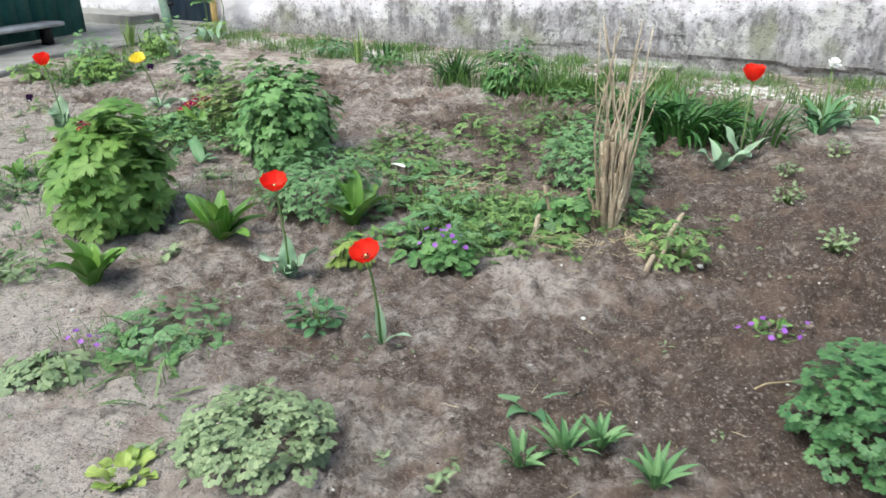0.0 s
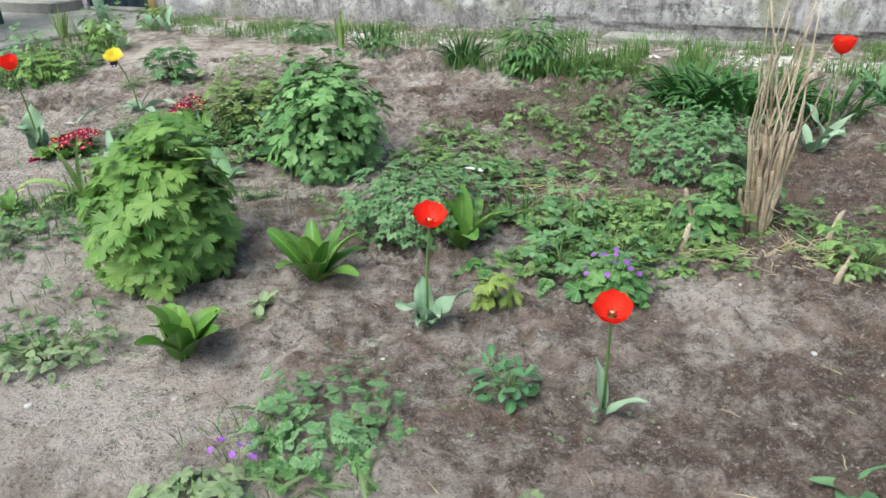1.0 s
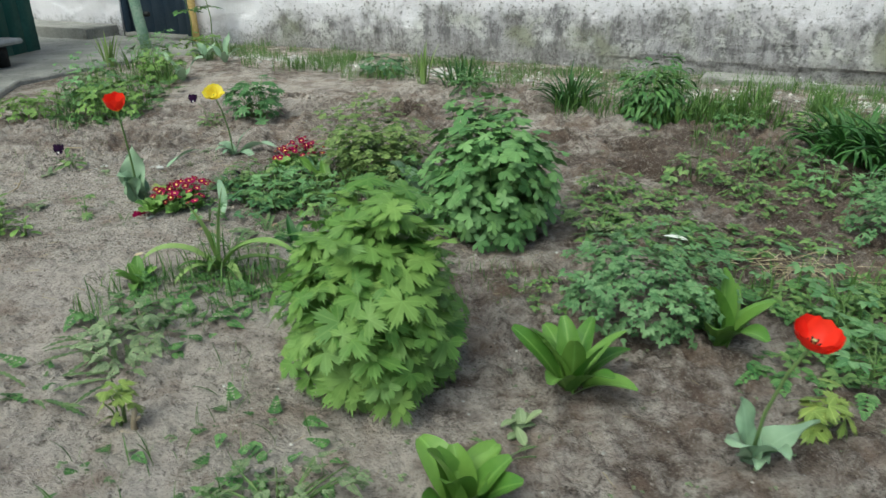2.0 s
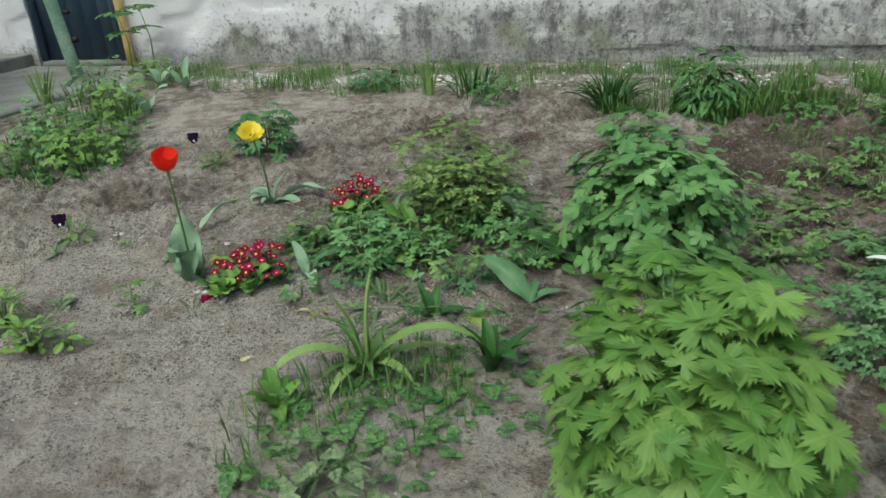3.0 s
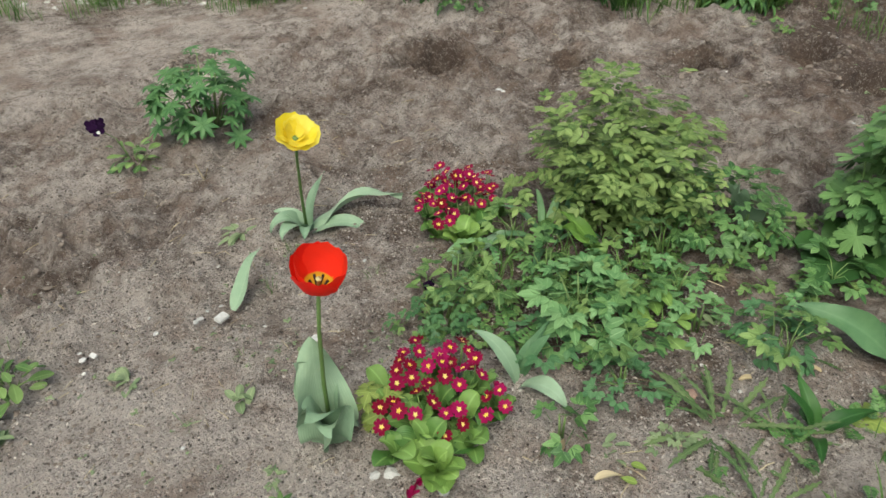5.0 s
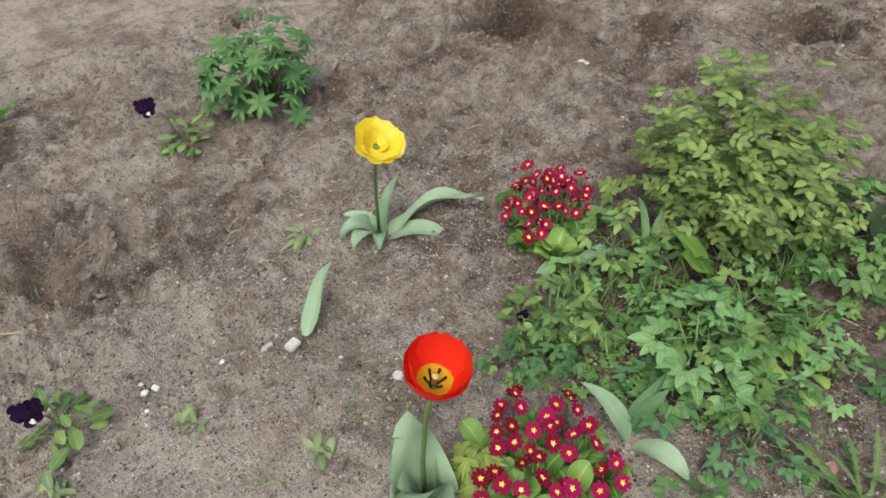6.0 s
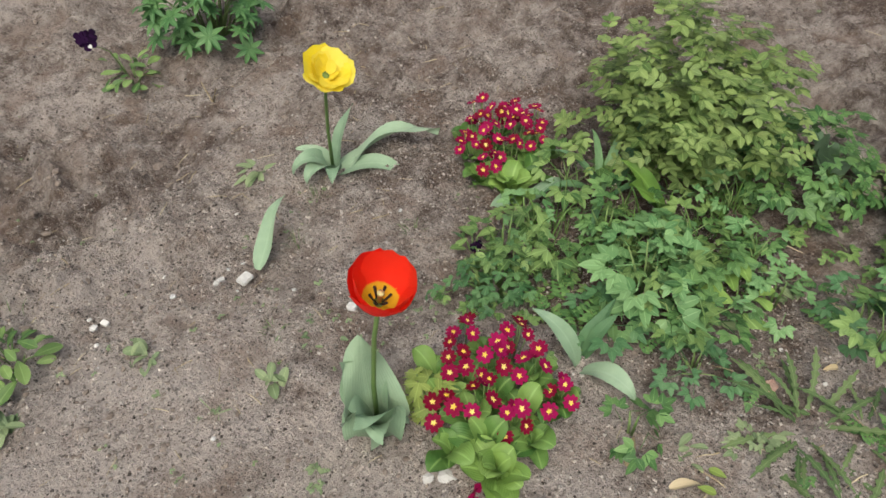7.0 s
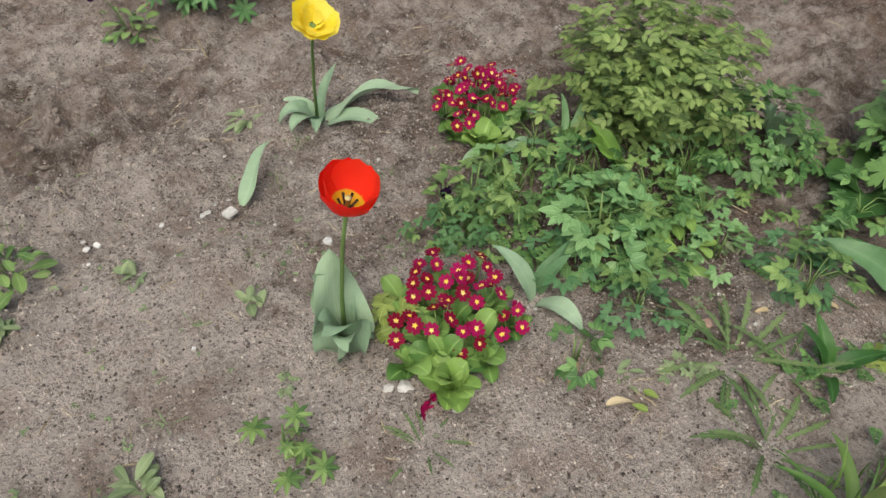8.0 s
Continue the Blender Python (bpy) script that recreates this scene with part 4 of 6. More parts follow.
def tulip_head(parent, at, tilt, turn, R, H, mat, heart=True, half=66, flare=0.05):
    fl = part("flower", tube(Geo(), [(0, 0, -0.006), (0, 0, 0.004)], [0.006, 0.009], 8), STEM, parent, "", Matrix.Translation(at) @ Matrix.Rotation(radians(turn), 4, "Z") @ Matrix.Rotation(radians(tilt), 4, "X"))
    for ring, (k, off) in enumerate(((1.0, 0), (0.90, 60))):
        me = petal(R * k, H * (1.0 if ring else 0.97), half, flare).mesh("petal", mat)
        for i in range(3):
            part("petal", me, mat, fl, "", Matrix.Rotation(radians(120 * i + off + uni(-5, 5)), 4, "Z") @ Matrix.Rotation(radians(uni(-5, 3)), 4, "X"))
    if heart:
        part("pistil", tube(Geo(), [(0, 0, 0), (0, 0, H * 0.34), (0, 0, H * 0.40)], [R * 0.09, R * 0.08, R * 0.13], 6), PISTIL, fl, "pale green pistil")
        for i in range(6):
            a = radians(60 * i + 20)
            part("stamen", tube(Geo(), [(math.cos(a) * R * 0.08, math.sin(a) * R * 0.08, 0.003), (math.cos(a) * R * 0.2, math.sin(a) * R * 0.2, H * 0.14), (math.cos(a) * R * 0.33, math.sin(a) * R * 0.33, H * 0.33)], [R * 0.028, R * 0.035, R * 0.055], 5), STAMEN, fl, "black stamen")
    return fl


def tulip(name, label, x, y, head, tilt, turn, R, H, mat, leaves, heart=True, half=66, flare=0.05):
    """A tulip with its foot at x, y and its flower's foot at head, both in the world."""
    t = thing(name, label, "tulip", x, y)
    h = Vector(head) - t.location
    part("stem", tube(Geo(), [(0, 0, 0), (h.x * 0.15, h.y * 0.15, h.z * 0.4), (h.x * 0.55, h.y * 0.55, h.z * 0.75), h], [0.0052, 0.0046, 0.0042, 0.0038], 7), STEM, t)
    spray(t, tulip_leaf, TULIPLEAF, leaves)
    tulip_head(t, h, tilt, turn, R, H, mat, heart, half, flare)
    return t


def flat_flower(R, petals=5, notch=0.18, cup=0.25, seed=0):
    n = petals * 8
    v, f, uv = [(0, 0, 0)], [], [(0.2, 0.1)]
    for i in range(n):
        th = 2 * math.pi * i / n
        k = (i / 8.0) % 1.0
        r = R * (0.62 + 0.38 * math.sin(math.pi * k) ** 0.5 - notch * math.exp(-((k - 0.5) * 9) ** 2))
        v.append((math.cos(th) * r, math.sin(th) * r, cup * R * (r / R) ** 2 + 0.0012 * math.sin(3 * th)))
        uv.append((0.2, 0.9))
    f = [(0, 1 + i, 1 + (i + 1) % n) for i in range(n)]
    return Geo().add(v, f, uv)


BIGF, SMALLF = [flat_flower(0.0205, 5, 0.22, 0.2)], [flat_flower(0.011, 5, 0.05, 0.3)]
EYES = [flat_flower(0.0050, 5, -0.35, 0.1)]


def flowers(parent, kind, mat, n, rx, ry, h, eye=None, flat=0.6, label="", cx=0.0, cy=0.0):
    """Small open flowers on thin stalks above a clump; they face up and outwards."""
    stalks = Geo()
    for i in range(n):
        th, q = i * 2.39996 + uni(-0.3, 0.3), math.sqrt((i + 0.5) / n)
        p = Vector((cx + math.cos(th) * rx * q, cy + math.sin(th) * ry * q, h * (1 - 0.35 * q * q) + uni(-0.02, 0.02)))
        nrm = Vector((math.cos(th) * q * flat + uni(-0.55, 0.55), math.sin(th) * q * flat + uni(-0.55, 0.55) - 0.25, 0.9)).normalized()
        m = aim(p, Vector((uni(-1, 1), uni(-1, 1), 0)).cross(nrm), nrm, uni(0.85, 1.1))
        fl = part("flower", shared(kind, 0, mat), mat, parent, label, m)
        if eye:
            part("eye", shared(EYES, 0, eye), eye, fl, "", Matrix.Translation((0, 0, 0.0022)))
        tube(stalks, [(cx * 0.8 + p.x * 0.1, cy * 0.8 + p.y * 0.1, 0), (p.x * 0.7 + cx * 0.3, p.y * 0.7 + cy * 0.3, p.z * 0.6), p - nrm * 0.002], [0.0016] * 3, 3)
    tagged(part("flower_stem", stalks, STEM, parent, "thin pale flower stalks"), kind="stuff")

# ---- the two tall leafy clumps ----
da = thing("delphinium", "tall delphinium clump of fresh yellow-green hand-shaped leaves", "delphinium", -1.55, 3.06, group="delphiniums")
dome(da, DELPHS, DELPH_A, 840, 0.275, 0.355, 0.51, 0.071, 0.08, 0.50, 0.15, STEM, up=0.55, loose=0.65, lay=0.95, lumps=0.26, swing=3.1)
db = thing("delphinium", "tall delphinium clump of mid-green hand-shaped leaves", "delphinium", -0.98, 4.15, 0, group="delphiniums")
dome(db, BROADPALMS, DELPH_B, 860, 0.32, 0.37, 0.57, 0.058, 0.06, 0.55, 0.1, STEM, up=0.55, loose=0.55, lay=0.95, lumps=0.24, swing=2.2)

# ---- mounds of divided leaves ----
def mound(name, label, category, x, y, rx, ry, h, kind, mat, n, size, low=0.15, stem=STEM, turn=0, fill=0.7, up=0.7, power=1.6, lumps=0.2, lay=0.7, swing=1.6):
    t = thing(name, label, category, x, y, turn)
    dome(t, kind, mat, n, rx, ry, h, size, low, fill, 0.15, stem, power=power, up=up, lumps=lumps, lay=lay, swing=swing)
    return t


mound("chrysanthemum", "low mound of sage-green divided leaves between the tulips", "chrysanthemum", -0.60, 3.26, 0.31, 0.27, 0.27, ELDERS, MOUND, 620, 0.062, up=0.5, lumps=0.35, stem=None)
mound("columbine", "rounded mound of green columbine leaves", "columbine", 0.80, 3.72, 0.32, 0.27, 0.33, ELDERS, MOUND, 500, 0.066, stem=None)
mound("columbine", "spreading mound of grey-green columbine leaves on dry soil", "columbine", -0.43, 1.46, 0.20, 0.17, 0.15, COLUMBS, PALEWEED, 240, 0.075, stem=None, power=2.1, lumps=0.15)
mound("columbine", "broad bushy columbine of dark green lobed leaves", "columbine", 1.23, 1.50, 0.26, 0.25, 0.27, COLUMBS, BUSHDARK, 420, 0.078, stem=None, lumps=0.15, power=2.0)
mound("peony", "leafy peony bush with olive and bronze young leaves", "peony", -1.49, 4.95, 0.33, 0.29, 0.35, PEONIES, PEONY, 820, 0.074, fill=0.45, up=0.8, power=1.7, stem=None, lumps=0.5, lay=0.5, swing=2.4)
mound("clump_of_herb", "low clump of green leaves beside a dry shrub", "herb", 0.55, 3.02, 0.14, 0.12, 0.17, GERANS, ELDER, 34, 0.055)
mound("clump_of_herb", "clump of yellow-green leaves at the foot of a dry shrub", "herb", 0.96, 2.66, 0.17, 0.13, 0.14, LOBED, WEED, 80, 0.034, lumps=0.5)
mound("clump_of_herb", "clump of soft green cut leaves behind a dry shrub", "herb", 0.80, 3.22, 0.16, 0.13, 0.24, FERNS, ELDER, 36, 0.11)
mound("small_shrub", "young bushy plant of grey-green leaves", "weed", -0.41, 2.12, 0.085, 0.075, 0.10, OVALS, BLUEWEED, 46, 0.05, lumps=0.5, up=0.4)
mound("lupin", "lupin with wheel-shaped leaves on dug soil", "lupin", -2.29, 6.33, 0.18, 0.16, 0.31, LUPINS, LUPLEAF, 92, 0.092, lumps=0.3)
mound("ground_elder", "small shoot of ground elder beside the primrose", "ground elder", -2.29, 4.40, 0.05, 0.05, 0.10, ELDERS, ELDER, 6, 0.095)
mound("low_herb", "low blue-green herb with small leaflets", "herb", -2.06, 4.43, 0.06, 0.05, 0.06, ELDERS, BLUEWEED, 12, 0.06)
mound("low_herb", "low blue-green herb with small leaflets", "herb", -1.68, 4.27, 0.08, 0.07, 0.08, ELDERS, BLUEWEED, 12, 0.08)
mound("clump_of_herb", "leafy clump of green cut leaves beside the peony", "herb", -1.36, 4.64, 0.19, 0.16, 0.18, ELDERS, ELDER, 80, 0.090, stem=None)
mound("leafy_weed", "spreading leafy weed of small rounded leaves", "weed", -2.26, 4.86, 0.15, 0.14, 0.10, LOBED, BUSHDARK, 90, 0.024, fill=0.35, lumps=0.7)
mound("leafy_weed", "leafy weed with cut leaves beside the primrose", "weed", -2.18, 4.92, 0.09, 0.08, 0.13, ELDERS, WEED, 14, 0.075)
mound("leafy_weed", "leafy green weed clump on soil", "weed", 0.18, 4.60, 0.16, 0.14, 0.18, ELDERS, WEED, 26, 0.11)
mound("leafy_weed", "leafy green weed clump on soil", "weed", -0.30, 4.50, 0.14, 0.12, 0.12, ELDERS, WEED, 22, 0.10)
mound("leafy_weed", "leafy weed clump beside the delphinium", "weed", -0.50, 4.05, 0.17, 0.15, 0.11, ELDERS, WEED, 28, 0.10)
mound("leafy_weed", "leafy weed clump with pale stalks at the bed's edge", "weed", 0.75, 4.75, 0.2, 0.15, 0.15, ELDERS, ELDER, 26, 0.11)

mound("leafy_weed", "low soft patch of small grey-green leaves on dry soil", "weed", -1.78, 2.48, 0.21, 0.13, 0.09, FERNS, PALEWEED, 120, 0.040, lumps=0.6, up=0.5)
mound("leafy_weed", "low weeds with soft cut leaves", "weed", -0.90, 2.06, 0.20, 0.20, 0.10, FERNS, MOUND, 130, 0.05, lumps=0.6, stem=None)
mound("leafy_weed", "low weeds with soft cut leaves", "weed", -2.32, 3.25, 0.14, 0.2, 0.12, FERNS, PALEWEED, 90, 0.055, lumps=0.6, stem=None)

for x, y, r, h, size, m, n in ((-1.99, 4.63, 0.10, 0.15, 0.135, PALEELDER, 20), (-1.90, 4.70, 0.08, 0.13, 0.100, PALEELDER, 14), (-1.93, 4.82, 0.06, 0.10, 0.075, ELDER, 14), (-2.05, 4.98, 0.05, 0.10, 0.085, PALEELDER, 8), (-1.78, 4.43, 0.07, 0.10, 0.095, PALEELDER, 12)):
    mound("ground_elder", "soft clump of pale green ground elder leaves", "ground elder", x, y, r, r, h, ELDERS, m, n, size, up=0.9)
mound("delphinium", "low side shoot of a delphinium with hand-shaped leaves", "delphinium", -1.14, 4.36, 0.11, 0.11, 0.34, BROADPALMS, DELPH_B, 44, 0.058, up=0.55)
mound("dock", "dock with broad oval pale green leaves among weeds", "dock", -1.84, 4.48, 0.05, 0.05, 0.08, OVALS, FRESHLEAF, 9, 0.085)
mound("leafy_weed", "yellow-green plant with lobed leaves pressed against the primrose", "weed", -2.56, 4.70, 0.05, 0.05, 0.09, LOBED, YELLOWLEAF, 14, 0.045)

# ---- single shoots with a few spread leaves ----
def shoot(x, y, h, kind, mat, size, n=5):
    t = thing("ground_elder", "leafy shoot of ground elder, its leaves spread flat", "ground elder", x, y, uni(0, 360), group="ground elder shoots")
    for i in range(n):
        th = i * 2.39996 + uni(-0.4, 0.4)
        o = Vector((math.cos(th), math.sin(th), 0))
        z = h * uni(0.45, 1.0)
        p = o * (0.22 * size + uni(0, 0.02)) + Vector((0, 0, z))
        part("stem", tube(Geo(), [o * 0.002, o * 0.006 + Vector((0, 0, z * 0.7)), p], [0.0022, 0.0018, 0.0014], 4), STEM, t)
        nrm = Vector((uni(-0.3, 0.3), uni(-0.3, 0.3), 1.0))
        part("leaf", shared(kind, RNG.randrange(9), mat), mat, t, "", aim(p, o - nrm * (o.dot(nrm) / nrm.length_squared), nrm, size * uni(0.75, 1.15)))


for k, (x, y) in enumerate(((-1.88, 5.01), (-1.83, 4.85), (-1.92, 4.73), (-1.80, 4.67), (-1.66, 4.57), (-1.73, 4.53), (-2.03, 4.53), (-1.99, 4.47), (-1.55, 4.25), (-1.73, 4.22), (-1.33, 4.78), (-1.32, 4.60), (-1.29, 4.52), (-1.38, 4.30), (-1.61, 4.69), (-1.95, 4.66), (-1.86, 4.60), (-1.76, 4.76))):
    shoot(x, y, uni(0.08, 0.17), ELDERS, (WEED, ELDER, PALEELDER)[k % 3], uni(0.070, 0.105), 6)
for x, y in ((-2.02, 4.66), (-2.15, 4.62), (-2.08, 4.41), (-1.63, 4.31)):
    shoot(x, y, uni(0.04, 0.07), ELDERS, BLUEWEED, uni(0.08, 0.095))
for x, y in ((-2.07, 4.94), (-2.19, 4.87), (-2.12, 4.80)):
    shoot(x, y, uni(0.08, 0.12), LOBED, WEED, 0.045, 7)
for x, y in ((0.05, 3.15), (0.22, 2.95), (0.40, 3.02), (0.30, 3.20), (0.15, 2.82), (-0.05, 2.95), (0.42, 2.80), (0.58, 2.92), (0.95, 2.92), (0.50, 3.30), (-0.15, 3.50), (0.1, 3.42), (0.85, 3.05), (-0.28, 3.55), (-0.1, 2.78), (-0.25, 3.9)):
    shoot(x, y, uni(0.06, 0.14), ELDERS, WEED if x > 0.2 else MOUND, uni(0.10, 0.13))

for x, y, h in ((-2.90, 4.575, 0.12), (-2.89, 4.50, 0.06)):
    mound("leafy_weed", "young weed with finger-like leaves on thin stalks", "weed", x, y, 0.028, 0.025, h, LUPINS, WEED, 4, 0.066, up=1.3)

# geranium with violet flowers
gr = mound("cranesbill", "cranesbill clump with small violet flowers", "cranesbill", 0.03, 2.58, 0.15, 0.11, 0.14, GERANS, ELDER, 46, 0.05)
flowers(gr, SMALLF, VIOLET, 14, 0.10, 0.07, 0.18, cx=-0.02, cy=-0.02)
vr = mound("violet", "viola patch of yellow-green leaves with purple flowers", "violet", 1.12, 2.04, 0.09, 0.06, 0.05, OVALS, PRIMLEAF, 26, 0.05)
flowers(vr, SMALLF, VIOLET, 12, 0.13, 0.09, 0.07)
vl = mound("violet", "violet patch of rounded yellow-green leaves with purple flowers", "violet", -1.21, 1.82, 0.15, 0.11, 0.06, GERANS, PALEWEED, 64, 0.032)
flowers(vl, SMALLF, VIOLET, 6, 0.06, 0.04, 0.09, cx=0.09, cy=0.10)

# ---- primroses ----
def primrose(label, x, y, r, n, rx, ry, h, cx, cy, size, turn):
    t = thing("primrose", label, "primrose", x, y, turn, group="primroses")
    for j in range(12):
        a, d = j * 2.39996 + 0.6, r * math.sqrt((j + 0.3) / 12)
        for i in range(8):
            th = i * 2.39996 + uni(-0.3, 0.3)
            l = size * uni(0.55, 1.1)
            m = Matrix.Translation((math.cos(a) * d, math.sin(a) * d, 0.012)) @ Matrix.Rotation(th, 4, "Z") @ Matrix.Rotation(radians(uni(-2, 28)), 4, "X") @ Matrix.Scale(l, 4)
            part("leaf", shared(PRIMS, RNG.randrange(12), PRIMLEAF), PRIMLEAF, t, "", m)
    for i in range(13):
        m = Matrix.Translation((-0.59 * r, -0.81 * r, 0.01)) @ Matrix.Rotation(i * 2.39996, 4, "Z") @ Matrix.Rotation(radians(uni(0, 30)), 4, "X") @ Matrix.Scale(size * uni(0.9, 1.25), 4)
        part("leaf", shared(PRIMS, RNG.randrange(12), FRESHLEAF), FRESHLEAF, t, "fresh pale green leaf", m)
    heads = max(5, n // 5)
    for j in range(heads):
        a, d = j * 2.39996 + 1.1, math.sqrt((j + 0.4) / heads)
        flowers(t, BIGF, BURGUNDY, 5, 0.038, 0.036, h * (1 - 0.30 * d * d) + uni(-0.02, 0.02), EYE_YELLOW, cx=cx + math.cos(a) * d * rx, cy=cy + math.sin(a) * d * ry)
    return t


primrose("primrose with burgundy yellow-eyed flowers over crinkled light green leaves", -2.47, 4.61, 0.145, 48, 0.145, 0.14, 0.130, 0.03, 0.02, 0.080, 0)
primrose("primrose with a dense head of burgundy yellow-eyed flowers", -1.93, 5.20, 0.13, 55, 0.13, 0.12, 0.145, 0.01, 0.04, 0.08, 0)

# ---- tulips ----
red_label = "open red tulip with a yellow heart and blue-green leaves"
tulip("tulip", red_label, -2.68, 4.71, (-2.682, 4.638, 0.482), 15, 10, 0.047, 0.074, REDCORE,
      [(345, 0.29, 0.130, 90, 10, -12), (50, 0.24, 0.120, 88, 24, 12), (120, 0.19, 0.130, 86, 42, 0), (310, 0.22, 0.080, 86, 18, 15), (160, 0.16, 0.130, 84, 60, 10)])
tulip("tulip", "wide open red tulip with a pale heart, on a bare stem", -0.60, 2.53, (-0.588, 2.42, 0.402), 18, 0, 0.042, 0.054, REDPETAL,
      [(20, 0.17, 0.075, 82, 35, 0), (110, 0.16, 0.08, 74, 70, 10), (255, 0.20, 0.075, 60, 35, -15), (200, 0.15, 0.08, 74, 80, 0), (160, 0.12, 0.08, 66, 90, 10)], flare=0.15)
tulip("tulip", "wide open red tulip with a pale heart, leaning", -0.17, 2.01, (-0.192, 1.95, 0.342), 22, -10, 0.038, 0.048, REDPETAL,
      [(20, 0.16, 0.035, 84, 20, 0), (250, 0.12, 0.04, 50, 60, 15), (140, 0.10, 0.04, 60, 60, 0)], flare=0.2)
tulip("tulip", "half closed red tulip among strap leaves", 1.69, 4.06, (1.71, 4.11, 0.465), 4, 0, 0.053, 0.088, REDPETAL,
      [(40, 0.24, 0.07, 70, 40, 0), (170, 0.22, 0.07, 55, 60, 0), (280, 0.22, 0.06, 62, 50, 10)], heart=False)
yt = tulip("tulip", "ragged double yellow tulip with wavy blue-green leaves", -2.33, 5.47, (-2.372, 5.34, 0.396), 30, 0, 0.039, 0.040, YELPETAL,
           [(255, 0.34, 0.075, 36, 75, 35), (225, 0.22, 0.060, 38, 95, -25), (75, 0.17, 0.055, 86, 190, 20), (110, 0.15, 0.050, 80, 180, 0), (40, 0.14, 0.05, 84, 130, 10), (290, 0.20, 0.042, 72, 45, 25), (150, 0.12, 0.045, 75, 140, 0)], heart=False, half=52, flare=0.55)
crown = [c for c in yt.children if c.name.startswith("flower")][0]
for k in range(11):
    part("petal", petal(uni(0.012, 0.040), uni(0.026, 0.044), 48, uni(0.1, 0.7)).mesh("petal", YELPETAL), YELPETAL, crown, "", Matrix.Rotation(radians(40 * k + uni(-10, 10)), 4, "Z") @ Matrix.Rotation(radians(uni(-8, 8)), 4, "X"))

# tulip leaves without a flower
def leaf_tulip(x, y, specs, label="flowerless tulip with broad blue-green leaves", mat=TULIPLEAF):
    t = thing("tulip", label, "tulip", x, y)
    spray(t, tulip_leaf, mat, specs)


leaf_tulip(-2.25, 4.58, [(12, 0.18, 0.042, 74, 90, 25), (190, 0.16, 0.050, 50, 120, -10)])
leaf_tulip(-2.23, 4.60, [(282, 0.15, 0.040, 58, 45, 20), (262, 0.13, 0.034, 62, 40, -10)], "flowerless tulip with folded green leaves", TULIPDARK)
leaf_tulip(-1.82, 4.93, [(280, 0.40, 0.034, 46, 22, 10), (300, 0.24, 0.026, 62, 70, -10), (330, 0.22, 0.024, 66, 95, 0), (60, 0.20, 0.026, 55, 120, 10), (20, 0.22, 0.024, 70, 110, 0), (230, 0.20, 0.026, 50, 120, 0), (120, 0.18, 0.026, 45, 110, 0)], "flowerless tulip with long narrow green leaves", TULIPDARK)
leaf_tulip(-1.98, 5.05, [(75, 0.13, 0.045, 50, 150, 40), (260, 0.12, 0.04, 45, 90, 0)])
leaf_tulip(-1.51, 4.05, [(24, 0.28, 0.076, 46, 62, 62), (275, 0.15, 0.042, 26, 50, 10), (320, 0.12, 0.036, 40, 60, 0)], "flowerless tulip with broad twisted green leaves", TULIPDARK)
leaf_tulip(-1.86, 4.06, [(250, 0.15, 0.04, 35, 70, 10), (20, 0.14, 0.038, 70, 50, 0), (330, 0.13, 0.038, 60, 60, 10), (120, 0.12, 0.035, 45, 60, 0)], "small flowerless tulip with dark green leaves", LILYDARK)
leaf_tulip(-1.75, 4.78, [(80, 0.22, 0.07, 70, 50, 20), (10, 0.2, 0.06, 60, 60, 0)], "flowerless tulip with broad green leaves", LILYLEAF)
leaf_tulip(-1.29, 4.62, [(105, 0.24, 0.095, 80, 60, 20), (40, 0.20, 0.085, 78, 50, 0)])
leaf_tulip(1.53, 3.93, [(100, 0.20, 0.085, 60, 70, 10), (260, 0.20, 0.08, 60, 80, -10), (180, 0.20, 0.08, 65, 60, 0), (20, 0.2, 0.06, 70, 40, 0)])
leaf_tulip(0.30, 1.66, [(285, 0.17, 0.036, 28, 40, 15), (80, 0.10, 0.04, 45, 60, 0), (130, 0.10, 0.04, 40, 70, 0), (200, 0.10, 0.04, 40, 70, 0)], "young tulip with leaves lying over the soil", TULIPDARK)
leaf_tulip(2.52, 4.72, [(80, 0.26, 0.11, 50, 80, 0), (250, 0.28, 0.10, 45, 90, 0), (170, 0.22, 0.09, 55, 60, 0), (300, 0.24, 0.08, 60, 70, 0)])
leaf_tulip(-2.85, 8.45, [(70, 0.26, 0.07, 60, 40, 0), (330, 0.30, 0.07, 75, 20, 0), (250, 0.22, 0.07, 60, 60, 0), (190, 0.2, 0.06, 55, 40, 0)])
leaf_tulip(-3.12, 7.85, [(60, 0.30, 0.09, 65, 40, 0), (290, 0.28, 0.07, 70, 60, 0), (180, 0.26, 0.08, 55, 60, 0)])
leaf_tulip(-3.05, 8.65, [(60, 0.26, 0.09, 70, 60, 0), (120, 0.22, 0.08, 60, 80, 0), (220, 0.22, 0.08, 65, 80, 0), (300, 0.26, 0.07, 75, 50, 0)])
solo("tulip_leaf", blade(0.225, 0.052, 20, 45, lance, 0.5, 14, 0.06, 40, 0.8, 3), TULIPLEAF, "single blue-green tulip leaf standing from the soil", "leaf", Matrix.Translation((-2.68, 5.27, 0.012)) @ Matrix.Rotation(radians(-58), 4, "Z") @ Matrix.Rotation(radians(12), 4, "X"))

# stand-in for the delphinium's edge and a tulip leaf, their shade put into the dark green
def broad_leaf(l, w, e, b, tw, k):
    return blade(l, w, e, b, oblong, 0.12, 12, 0.03, tw, 0.1, k, 3)


